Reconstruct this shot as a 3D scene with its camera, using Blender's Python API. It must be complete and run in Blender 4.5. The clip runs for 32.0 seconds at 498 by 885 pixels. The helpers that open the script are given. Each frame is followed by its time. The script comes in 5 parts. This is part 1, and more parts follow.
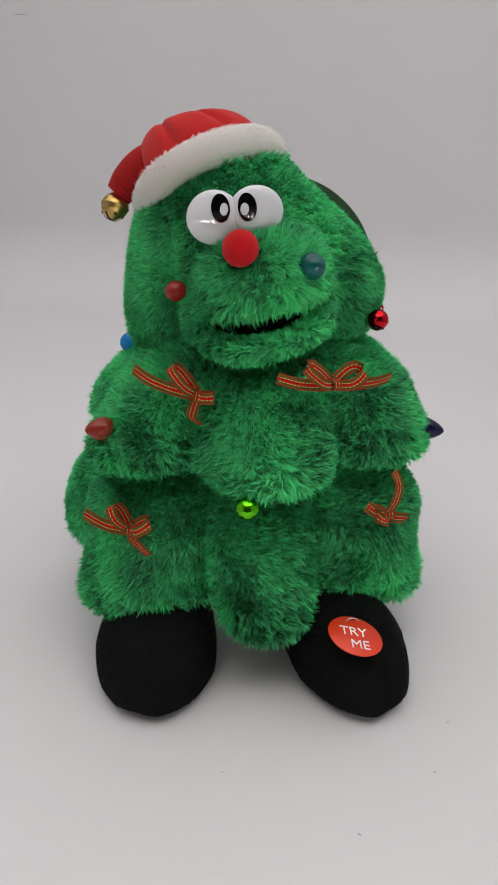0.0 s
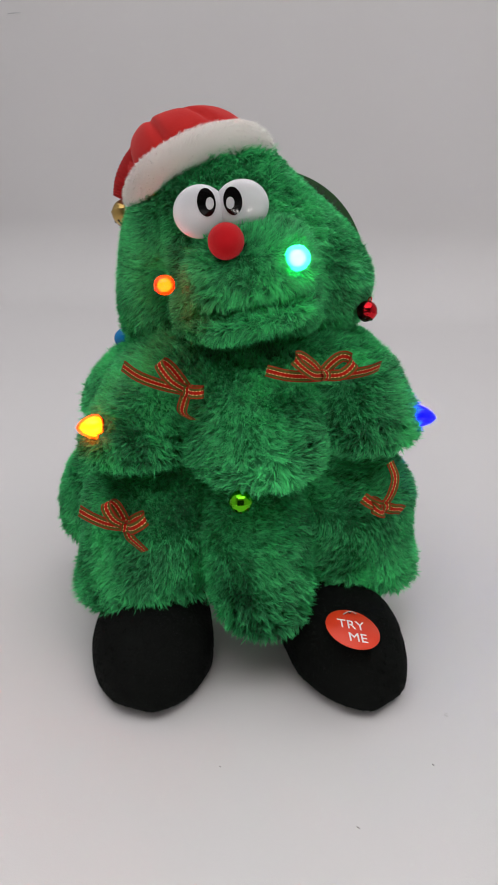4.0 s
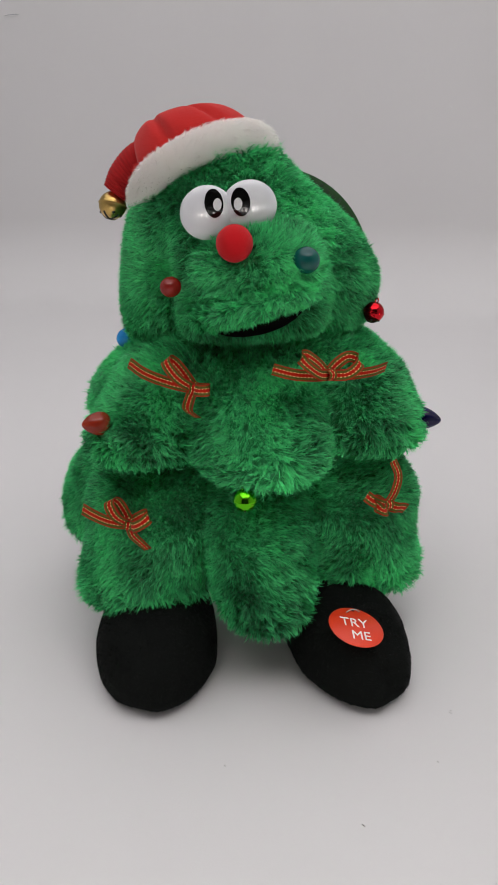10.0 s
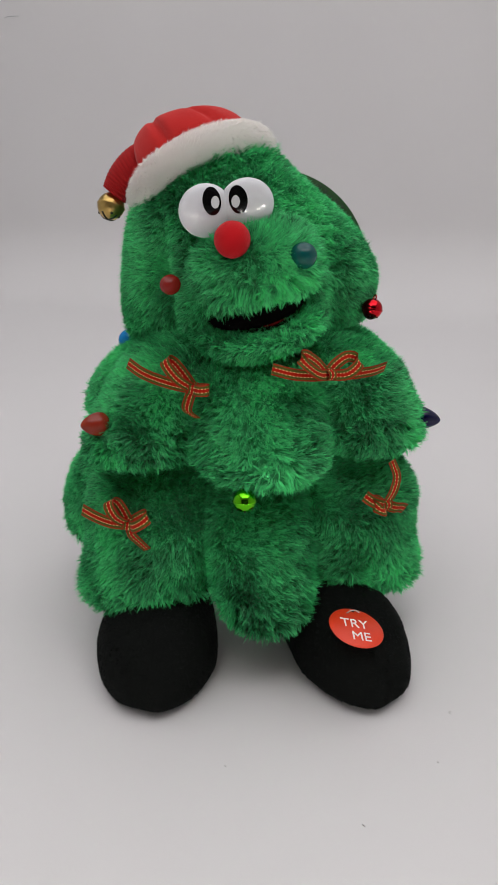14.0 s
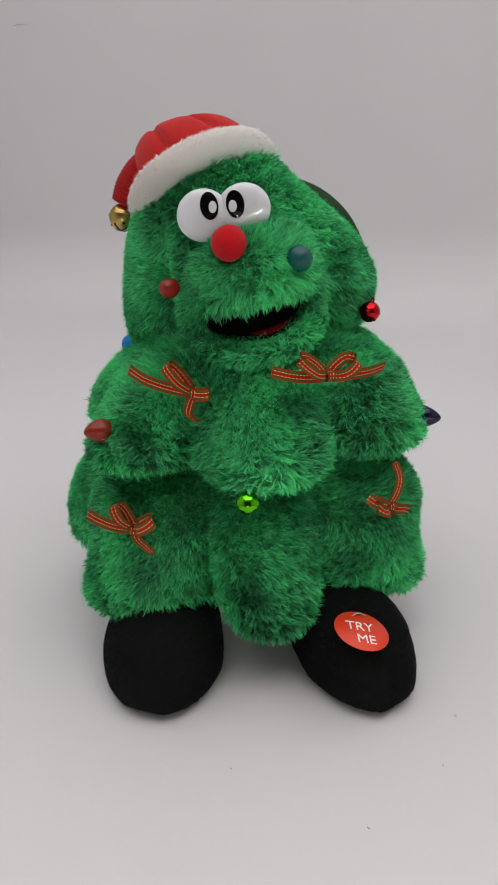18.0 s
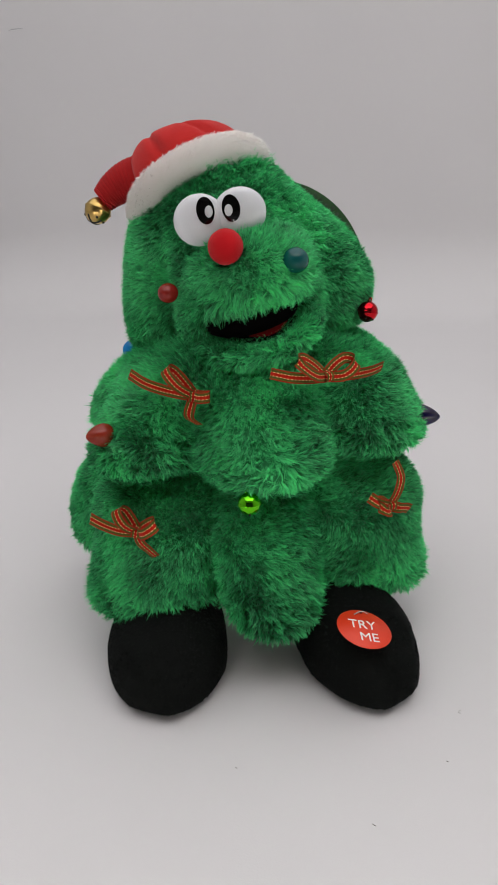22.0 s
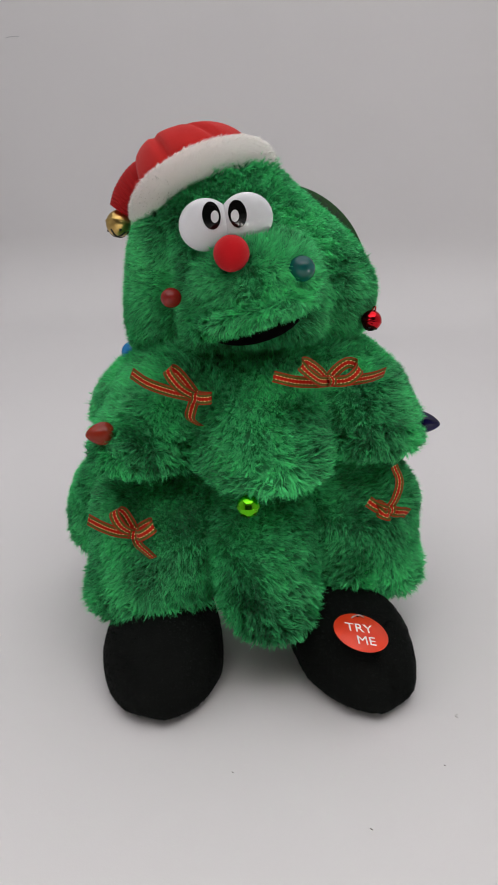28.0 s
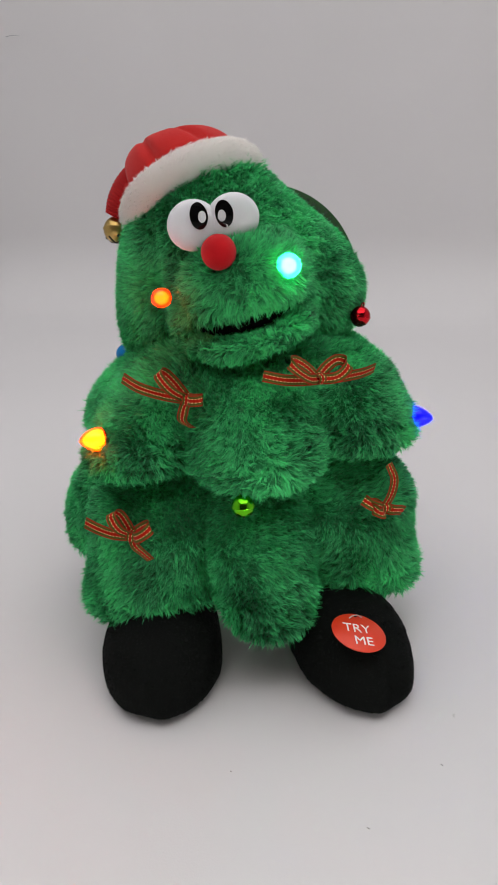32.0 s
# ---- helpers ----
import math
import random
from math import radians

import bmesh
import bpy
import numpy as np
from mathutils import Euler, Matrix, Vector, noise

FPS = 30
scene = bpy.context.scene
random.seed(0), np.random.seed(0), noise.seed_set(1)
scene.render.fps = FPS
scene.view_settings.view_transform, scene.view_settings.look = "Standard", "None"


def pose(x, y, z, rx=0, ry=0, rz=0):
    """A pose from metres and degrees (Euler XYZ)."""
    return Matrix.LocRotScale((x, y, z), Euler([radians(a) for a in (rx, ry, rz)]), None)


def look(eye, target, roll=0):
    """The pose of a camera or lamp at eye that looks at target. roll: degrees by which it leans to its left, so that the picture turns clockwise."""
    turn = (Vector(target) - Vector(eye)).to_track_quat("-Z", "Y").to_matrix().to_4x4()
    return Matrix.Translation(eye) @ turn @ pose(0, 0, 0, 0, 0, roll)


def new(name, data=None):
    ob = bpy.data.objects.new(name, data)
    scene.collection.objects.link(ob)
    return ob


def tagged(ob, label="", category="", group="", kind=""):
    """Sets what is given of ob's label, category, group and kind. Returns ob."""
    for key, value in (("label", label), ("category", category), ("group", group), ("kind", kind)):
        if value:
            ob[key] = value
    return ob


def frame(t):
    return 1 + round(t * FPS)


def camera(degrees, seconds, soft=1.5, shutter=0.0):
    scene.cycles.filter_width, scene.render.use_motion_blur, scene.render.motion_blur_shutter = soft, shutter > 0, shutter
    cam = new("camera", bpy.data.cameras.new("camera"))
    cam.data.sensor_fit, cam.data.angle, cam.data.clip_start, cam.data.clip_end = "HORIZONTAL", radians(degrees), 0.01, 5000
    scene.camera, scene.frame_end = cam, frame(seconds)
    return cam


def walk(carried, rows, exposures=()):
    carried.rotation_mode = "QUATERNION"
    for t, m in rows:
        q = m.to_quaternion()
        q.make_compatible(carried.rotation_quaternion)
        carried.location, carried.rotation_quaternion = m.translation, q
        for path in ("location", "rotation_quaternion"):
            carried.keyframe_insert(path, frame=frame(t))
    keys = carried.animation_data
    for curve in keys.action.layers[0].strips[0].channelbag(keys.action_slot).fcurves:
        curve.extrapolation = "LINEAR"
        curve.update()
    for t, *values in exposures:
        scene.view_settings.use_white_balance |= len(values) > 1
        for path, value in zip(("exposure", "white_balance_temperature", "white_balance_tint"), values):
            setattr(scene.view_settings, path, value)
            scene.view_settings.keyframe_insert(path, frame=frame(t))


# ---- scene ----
cam = camera(33.3, 32.0, 0.8)
CAMERA_ROWS = [
    (0, 0, -0.6, 0.38, 68.2, 0, 0), (0.5, 0.0001, -0.5999, 0.3793, 68.14, 0.04, -0.02), (1, 0.0002, -0.5998, 0.3787, 68.32, 0.08, -0.11),
    (1.5, 0.0003, -0.5997, 0.378, 68.38, 0.12, -0.13), (2, 0.0004, -0.5996, 0.3773, 68.41, 0.16, -0.23),
    (2.5, 0.0005, -0.5996, 0.3766, 68.43, 0.2, -0.18), (3, 0.0006, -0.5995, 0.376, 68.32, 0.24, -0.19),
    (3.5, 0.0007, -0.5994, 0.3753, 68.27, 0.28, -0.35), (5.5, 0.0011, -0.599, 0.3726, 68.07, 0.44, -0.31),
    (6, 0.0012, -0.5989, 0.3719, 68.22, 0.48, -0.44), (6.5, 0.0016, -0.5989, 0.3724, 68.36, 0.58, -0.48),
    (7, 0.0019, -0.5989, 0.3729, 68.2, 0.68, -0.36), (7.5, 0.0022, -0.5989, 0.3734, 68.28, 0.78, -0.26),
    (8, 0.0025, -0.5989, 0.374, 68.13, 0.88, -0.35), (8.5, 0.0028, -0.5989, 0.3745, 68.08, 0.97, -0.41),
    (9, 0.0031, -0.5989, 0.375, 68.12, 1.07, -0.34), (9.5, 0.0028, -0.5991, 0.3751, 68.15, 1.05, -0.32),
    (10, 0.0025, -0.5993, 0.3752, 68.11, 1.03, -0.37), (10.5, 0.0023, -0.5994, 0.3753, 68.11, 1.01, -0.38),
    (11, 0.002, -0.5996, 0.3754, 67.96, 0.98, -0.36), (11.5, 0.0017, -0.5997, 0.3755, 68.17, 0.96, -0.55),
    (12, 0.0014, -0.5999, 0.3757, 68.16, 0.94, -0.56), (12.5, 0.0011, -0.6001, 0.3758, 68.21, 0.92, -0.44),
    (13, 0.0009, -0.6002, 0.3759, 68.2, 0.89, -0.45), (13.5, 0.0011, -0.6006, 0.3759, 68.06, 0.93, -0.5),
    (14, 0.0014, -0.6009, 0.3758, 68.2, 0.96, -0.42), (14.5, 0.0016, -0.6013, 0.3758, 68.23, 1, -0.44),
    (16.5, 0.0027, -0.6027, 0.3757, 68.49, 1.13, 0.13), (17, 0.003, -0.6031, 0.3757, 68.47, 1.17, -0.06),
    (17.5, 0.0032, -0.6034, 0.3757, 68.44, 1.2, -0.08), (18, 0.0035, -0.6038, 0.3756, 68.57, 1.23, 0.1),
    (18.5, 0.0037, -0.6042, 0.3756, 68.58, 1.27, 0.08), (19, 0.004, -0.6045, 0.3756, 68.62, 1.3, -0.18),
    (19.5, 0.0041, -0.6048, 0.3758, 68.74, 1.44, -0.24), (20, 0.0041, -0.605, 0.3761, 68.54, 1.57, -0.21),
    (20.5, 0.0042, -0.6053, 0.3763, 68.59, 1.71, 0.05), (21, 0.0042, -0.6056, 0.3766, 68.53, 1.84, -0.45),
    (21.5, 0.0043, -0.6058, 0.3768, 68.45, 1.97, -0.43), (22, 0.0043, -0.6061, 0.3771, 68.56, 2.11, -0.14),
    (22.5, 0.0044, -0.6063, 0.3773, 68.64, 2.24, -0.06), (23, 0.0044, -0.6066, 0.3775, 68.87, 2.38, -0.05),
    (23.5, 0.0043, -0.6066, 0.3771, 68.8, 2.33, -0.18), (24, 0.0041, -0.6066, 0.3767, 68.74, 2.28, -0.2),
    (24.5, 0.0039, -0.6067, 0.3763, 68.81, 2.24, -0.33), (25, 0.0037, -0.6067, 0.3759, 69.01, 2.19, -0.29),
    (25.5, 0.0036, -0.6067, 0.3755, 69.07, 2.15, -0.35), (27.5, 0.0029, -0.6068, 0.3738, 69.14, 1.97, -0.42),
    (28, 0.0027, -0.6068, 0.3734, 69.14, 1.92, -0.48), (28.5, 0.0029, -0.607, 0.3737, 69.21, 1.92, -0.31),
    (29, 0.0032, -0.6072, 0.3741, 69.05, 1.92, -0.33), (29.5, 0.0034, -0.6074, 0.3745, 68.94, 1.92, -0.19),
    (30, 0.0037, -0.6075, 0.3748, 68.98, 1.92, -0.12), (30.5, 0.0039, -0.6077, 0.3752, 68.88, 1.92, -0.18),
    (31, 0.0042, -0.6079, 0.3756, 68.92, 1.92, -0.08), (31.5, 0.0044, -0.6081, 0.3759, 68.82, 1.92, -0.11),
    (32, 0.0046, -0.6083, 0.3763, 68.98, 1.92, -0.39),
]
walk(cam, [(t, pose(x, y, z, rx, ry, rz)) for t, x, y, z, rx, ry, rz in CAMERA_ROWS])

# ---- light ----
world = bpy.data.worlds.new("room_light")
scene.world = world
world.use_nodes = True
world.node_tree.nodes["Background"].inputs[0].default_value = (1.0, 0.99, 0.985, 1)
world.node_tree.nodes["Background"].inputs[1].default_value = 0.30


def area_lamp(name, eye, target, sx, sy, power, colour):
    data = bpy.data.lights.new(name, "AREA")
    data.shape, data.size, data.size_y = "RECTANGLE", sx, sy
    data.energy, data.color = power, colour
    ob = new(name, data)
    ob.matrix_world = look(eye, target)
    return ob


area_lamp("ceiling_panel_light", (0.10, 0.15, 1.90), (0.10, 0.15, 0.0), 3.0, 2.3, 27.0, (0.968, 0.964, 0.985))
# unseen fill lamp, added to brighten the toy from the front
area_lamp("front_fill_light", (0.15, -0.85, 1.88), (0.0, 0.0, 0.20), 2.0, 0.9, 13.3, (1.0, 0.955, 0.938))
scene.view_settings.exposure = 0.0


# ---- materials ----
def shader(name, colour, rough=0.6, metal=0.0, sheen=0.0, spec=0.5):
    m = bpy.data.materials.new(name)
    m.use_nodes = True
    p = m.node_tree.nodes["Principled BSDF"]
    p.inputs["Base Color"].default_value = (*colour, 1)
    p.inputs["Roughness"].default_value = rough
    p.inputs["Metallic"].default_value = metal
    p.inputs["Sheen Weight"].default_value = sheen
    p.inputs["Specular IOR Level"].default_value = spec
    return m, m.node_tree, p


def mottled(name, dark, light, scale, rough=0.6, bump=0.0, bump_scale=400.0, metal=0.0, sheen=0.0, spec=0.5):
    """Two tones blended by a broad and a fine noise, with fine relief."""
    m, nt, p = shader(name, light, rough, metal, sheen, spec)
    co = nt.nodes.new("ShaderNodeTexCoord")
    broad = nt.nodes.new("ShaderNodeTexNoise")
    broad.inputs["Scale"].default_value, broad.inputs["Detail"].default_value = scale, 6
    ramp = nt.nodes.new("ShaderNodeMix")
    ramp.data_type = "RGBA"
    ramp.inputs[6].default_value, ramp.inputs[7].default_value = (*dark, 1), (*light, 1)
    nt.links.new(co.outputs["Object"], broad.inputs["Vector"])
    nt.links.new(broad.outputs["Fac"], ramp.inputs[0])
    nt.links.new(ramp.outputs[2], p.inputs["Base Color"])
    if bump:
        fine = nt.nodes.new("ShaderNodeTexNoise")
        fine.inputs["Scale"].default_value, fine.inputs["Detail"].default_value = bump_scale, 4
        b = nt.nodes.new("ShaderNodeBump")
        b.inputs["Strength"].default_value, b.inputs["Distance"].default_value = bump, 0.001
        nt.links.new(co.outputs["Object"], fine.inputs["Vector"])
        nt.links.new(fine.outputs["Fac"], b.inputs["Height"])
        nt.links.new(b.outputs["Normal"], p.inputs["Normal"])
    return m


def pile(name, dark, light, rough=0.55, sheen=0.25, through_light=0.3, spec=0.12):
    """Plush strands: tone varies from strand to strand and in broad patches, with shade between strands put into the
    colour; some light passes through.
    """
    m, nt, p = shader(name, light, rough, 0.0, sheen, spec)
    p.inputs["Sheen Roughness"].default_value = 0.4
    at = nt.nodes.new("ShaderNodeAttribute")
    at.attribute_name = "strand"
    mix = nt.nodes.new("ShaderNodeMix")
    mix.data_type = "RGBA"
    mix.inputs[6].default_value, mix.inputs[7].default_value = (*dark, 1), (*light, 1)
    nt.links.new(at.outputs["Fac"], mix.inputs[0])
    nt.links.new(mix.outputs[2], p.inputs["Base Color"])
    tr = nt.nodes.new("ShaderNodeBsdfTranslucent")
    nt.links.new(mix.outputs[2], tr.inputs["Color"])
    both = nt.nodes.new("ShaderNodeMixShader")
    both.inputs[0].default_value = through_light
    nt.links.new(p.outputs[0], both.inputs[1])
    nt.links.new(tr.outputs[0], both.inputs[2])
    nt.links.new(both.outputs[0], nt.nodes["Material Output"].inputs["Surface"])
    return m


def lamp_plastic(name, tint, solid, cover=0.5):
    """Tinted clear plastic of a small bulb: part lets light through, part is coloured body, all glossy."""
    m, nt, p = shader(name, solid, 0.1, 0.0, 0.0, 0.5)
    clear = nt.nodes.new("ShaderNodeBsdfTransparent")
    clear.inputs["Color"].default_value = (*tint, 1)
    both = nt.nodes.new("ShaderNodeMixShader")
    both.inputs[0].default_value = cover
    milk = nt.nodes.new("ShaderNodeBsdfTranslucent")
    milk.inputs["Color"].default_value = (*tint, 1)
    body = nt.nodes.new("ShaderNodeMixShader")
    body.inputs[0].default_value = 0.12
    nt.links.new(p.outputs[0], body.inputs[1])
    nt.links.new(milk.outputs[0], body.inputs[2])
    nt.links.new(clear.outputs[0], both.inputs[1])
    nt.links.new(body.outputs[0], both.inputs[2])
    nt.links.new(both.outputs[0], nt.nodes["Material Output"].inputs["Surface"])
    return m


def glow(name, colour, strength):
    m, nt, p = shader(name, colour, 0.5)
    p.inputs["Emission Color"].default_value = (*colour, 1)
    p.inputs["Emission Strength"].default_value = strength
    return m


def ribbon_cloth(name):
    """Woven ribbon: red middle, olive green borders, brick red edges, dashed gold stitching along both seams."""
    m, nt, p = shader(name, (0.4, 0.03, 0.03), 0.7, 0.0, 0.0, 0.06)
    uv = nt.nodes.new("ShaderNodeUVMap")
    sep = nt.nodes.new("ShaderNodeSeparateXYZ")
    nt.links.new(uv.outputs[0], sep.inputs[0])

    def calc(op, a, b):
        n = nt.nodes.new("ShaderNodeMath")
        n.operation = op
        for k, v in enumerate((a, b)):
            if isinstance(v, float):
                n.inputs[k].default_value = v
            else:
                nt.links.new(v, n.inputs[k])
        return n.outputs[0]

    def blend(fac, a, b):
        n = nt.nodes.new("ShaderNodeMix")
        n.data_type = "RGBA"
        nt.links.new(fac, n.inputs[0])
        for k, v in ((6, a), (7, b)):
            if isinstance(v, tuple):
                n.inputs[k].default_value = (*v, 1)
            else:
                nt.links.new(v, n.inputs[k])
        return n.outputs[2]

    off = calc("ABSOLUTE", calc("SUBTRACT", sep.outputs[1], 0.5), 0.0)
    border = calc("GREATER_THAN", off, 0.16)
    hem = calc("GREATER_THAN", off, 0.39)
    rib = calc("MULTIPLY", calc("SINE", calc("MULTIPLY", sep.outputs[0], 9000.0), 0.0), 0.5)
    weave = nt.nodes.new("ShaderNodeTexNoise")
    weave.inputs["Scale"].default_value = 900
    base = blend(border, (0.36, 0.013, 0.006), (0.084, 0.078, 0.013))
    base = blend(hem, base, (0.28, 0.024, 0.010))
    near = calc("LESS_THAN", calc("ABSOLUTE", calc("SUBTRACT", off, 0.165), 0.0), 0.035)
    dash = calc("GREATER_THAN", calc("SINE", calc("MULTIPLY", sep.outputs[0], 2700.0), 0.0), 0.15)
    gold = calc("MULTIPLY", near, dash)
    nt.links.new(blend(gold, base, (0.85, 0.62, 0.26)), p.inputs["Base Color"])
    nt.links.new(calc("MULTIPLY", gold, 0.5), p.inputs["Metallic"])
    b = nt.nodes.new("ShaderNodeBump")
    b.inputs["Strength"].default_value, b.inputs["Distance"].default_value = 0.5, 0.0003
    nt.links.new(calc("ADD", rib, weave.outputs["Fac"]), b.inputs["Height"])
    nt.links.new(b.outputs["Normal"], p.inputs["Normal"])
    return m


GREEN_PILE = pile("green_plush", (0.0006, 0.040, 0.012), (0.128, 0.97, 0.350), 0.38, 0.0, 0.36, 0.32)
WHITE_PILE = pile("cream_plush", (0.93, 0.91, 0.87), (0.98, 0.965, 0.93), 0.8, 0.0, 0.5)
RED_CLOTH = mottled("red_velour", (0.40, 0.013, 0.012), (0.54, 0.021, 0.018), 60, 0.9, 0.4, 900, 0.0, 0.10, 0.12)
RED_KNIT = mottled("dark_red_ribbed_knit", (0.29, 0.009, 0.010), (0.38, 0.014, 0.014), 120, 0.9, 0.4, 900, 0.0, 0.05, 0.1)
RED_FELT = mottled("red_felt", (0.40, 0.004, 0.008), (0.50, 0.008, 0.012), 120, 0.9, 0.5, 1400, 0.0, 0.08, 0.12)
BLACK_PILE = pile("black_plush", (0.0002, 0.0003, 0.0003), (0.0210, 0.0240, 0.0220), 0.6, 0.0, 0.05, 0.03)
GREEN_BACK = mottled("green_plush_backing", (0.004, 0.09, 0.022), (0.008, 0.14, 0.035), 60, 0.9)
WHITE_BACK = mottled("cream_plush_backing", (0.90, 0.885, 0.85), (0.95, 0.935, 0.90), 60, 0.9, 0.8, 900)
BLACK_BACK = mottled("black_plush_backing", (0.0005, 0.0006, 0.0006), (0.002, 0.0025, 0.0025), 60, 0.9, spec=0.05)
EYE_WHITE = shader("white_eye_plastic", (0.62, 0.63, 0.66), 0.004, 0.0, 0.0, 0.5)[0]
EYE_BLACK = shader("black_eye_paint", (0.003, 0.003, 0.003), 0.06, 0.0, 0.0, 0.25)[0]
EYE_DOT = shader("white_eye_paint", (0.60, 0.61, 0.63), 0.15)[0]
MOUTH_CLOTH = mottled("black_mouth_cloth", (0.0008, 0.0008, 0.0008), (0.003, 0.0025, 0.0025), 80, 0.95, 0.3, 900, 0.0, 0.0, 0.02)
TONGUE_CLOTH = mottled("red_tongue_cloth", (0.10, 0.003, 0.004), (0.16, 0.006, 0.007), 90, 0.9, 0.3, 900, spec=0.1)
RIBBON = ribbon_cloth("striped_ribbon")
GOLD = mottled("brass_bell_metal", (0.42, 0.27, 0.08), (0.62, 0.43, 0.15), 120, 0.28, 0.05, 300, 1.0)
RED_METAL = shader("red_bell_metal", (0.55, 0.012, 0.02), 0.12, 1.0)[0]
GREEN_METAL = shader("lime_bell_metal", (0.13, 0.60, 0.012), 0.14, 1.0)[0]
SLOT = shader("dark_plastic", (0.01, 0.008, 0.006), 0.6)[0]
PAPER_RED = mottled("red_sticker_paper", (0.66, 0.034, 0.007), (0.74, 0.046, 0.009), 90, 0.42, 0.05, 500)
PAPER_WHITE = shader("white_print", (0.85, 0.83, 0.8), 0.5)[0]
TAG_GREEN = mottled("dark_green_card", (0.014, 0.048, 0.014), (0.024, 0.070, 0.022), 60, 0.6, spec=0.2)
TAG_EDGE = shader("grey_green_print", (0.035, 0.065, 0.035), 0.5)[0]
SWEEP = mottled("white_paper_sweep", (0.605, 0.590, 0.592), (0.660, 0.646, 0.649), 2.2, 0.62, 0.08, 700, 0.0, 0.0, 0.25)
TENT = mottled("white_tent_cloth", (0.62, 0.62, 0.62), (0.70, 0.70, 0.70), 3, 0.9, 0.1, 300)
ROOM = mottled("dark_room_paint", (0.035, 0.034, 0.033), (0.055, 0.053, 0.05), 3, 0.9)
LOOP_PLASTIC = shader("grey_loop_plastic", (0.45, 0.42, 0.40), 0.25)[0]
LINT = shader("dark_lint", (0.30, 0.28, 0.26), 0.9)[0]
SCUFF = shader("grey_scuff", (0.42, 0.42, 0.43), 0.9)[0]

SHELL_RED = lamp_plastic("red_bulb_plastic", (0.95, 0.13, 0.05), (0.24, 0.018, 0.014), 0.75)
SHELL_AMBER = lamp_plastic("amber_bulb_plastic", (0.95, 0.36, 0.10), (0.27, 0.022, 0.012), 0.78)
SHELL_TEAL = lamp_plastic("teal_bulb_plastic", (0.16, 0.90, 0.45), (0.002, 0.062, 0.078), 0.86)
SHELL_BLUE = lamp_plastic("navy_bulb_plastic", (0.06, 0.05, 0.9), (0.0015, 0.001, 0.012), 0.9)
SHELL_SKY = lamp_plastic("sky_blue_bulb_plastic", (0.05, 0.45, 0.9), (0.01, 0.30, 0.72), 0.7)
CUP_RED = shader("red_cup_plastic", (0.25, 0.03, 0.02), 0.4)[0]
CUP_TEAL = shader("teal_cup_plastic", (0.015, 0.14, 0.15), 0.4)[0]
CUP_BLUE = shader("navy_cup_plastic", (0.006, 0.005, 0.04), 0.4)[0]
CUP_SKY = shader("sky_cup_plastic", (0.02, 0.25, 0.6), 0.4)[0]
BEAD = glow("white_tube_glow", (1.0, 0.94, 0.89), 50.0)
GLOW_RED = glow("red_glow", (1.0, 0.070, 0.003), 210.0)
GLOW_AMBER = glow("amber_glow", (1.0, 0.055, 0.001), 230.0)
GLOW_GREEN = glow("green_glow", (0.16, 1.0, 0.70), 180.0)
GLOW_BLUE = glow("blue_glow", (0.0006, 0.0010, 1.0), 260.0)


BACKING = {GREEN_PILE: GREEN_BACK, WHITE_PILE: WHITE_BACK, BLACK_PILE: BLACK_BACK}


# ---- mesh helpers ----
def part(name, bm, material, parent, label="", smooth=True):
    """One mesh object under a thing or a part."""
    me = bm
    if isinstance(bm, bmesh.types.BMesh):
        me = bpy.data.meshes.new(name)
        bm.to_mesh(me)
        bm.free()
        me.polygons.foreach_set("use_smooth", [smooth] * len(me.polygons))
    if material:
        me.materials.clear()
        me.materials.append(material)
        if material in BACKING:
            me.materials.append(BACKING[material])
    ob = new(name, me)
    ob.parent = parent
    return tagged(ob, label)


def moved(me, pivot):
    """Shift a mesh so that the pivot becomes its origin."""
    me.transform(Matrix.Translation(-Vector(pivot)))
    return me


def finish(bm, name, smooth=True):
    me = bpy.data.meshes.new(name)
    bm.to_mesh(me)
    bm.free()
    me.polygons.foreach_set("use_smooth", [smooth] * len(me.polygons))
    return me


def spun(profile, seg=32):
    """A bmesh turned round z from (r, z) pairs."""
    bm = bmesh.new()
    rings = []
    for r, z in profile:
        if r < 1e-6:
            rings.append([bm.verts.new((0, 0, z))])
        else:
            rings.append([bm.verts.new((r * math.cos(2 * math.pi * k / seg), r * math.sin(2 * math.pi * k / seg), z)) for k in range(seg)])
    for a, b in zip(rings, rings[1:]):
        for k in range(seg):
            j = (k + 1) % seg
            if len(a) == 1 and len(b) > 1:
                bm.faces.new((a[0], b[j], b[k]))
            elif len(b) == 1 and len(a) > 1:
                bm.faces.new((a[k], a[j], b[0]))
            elif len(a) > 1:
                bm.faces.new((a[k], a[j], b[j], b[k]))
    bmesh.ops.recalc_face_normals(bm, faces=bm.faces)
    return bm


def ball(radii, seg=32, rings=20):
    bm = bmesh.new()
    bmesh.ops.create_uvsphere(bm, u_segments=seg, v_segments=rings, radius=1.0)
    bm.transform(Matrix.Diagonal((*radii, 1)))
    return bm


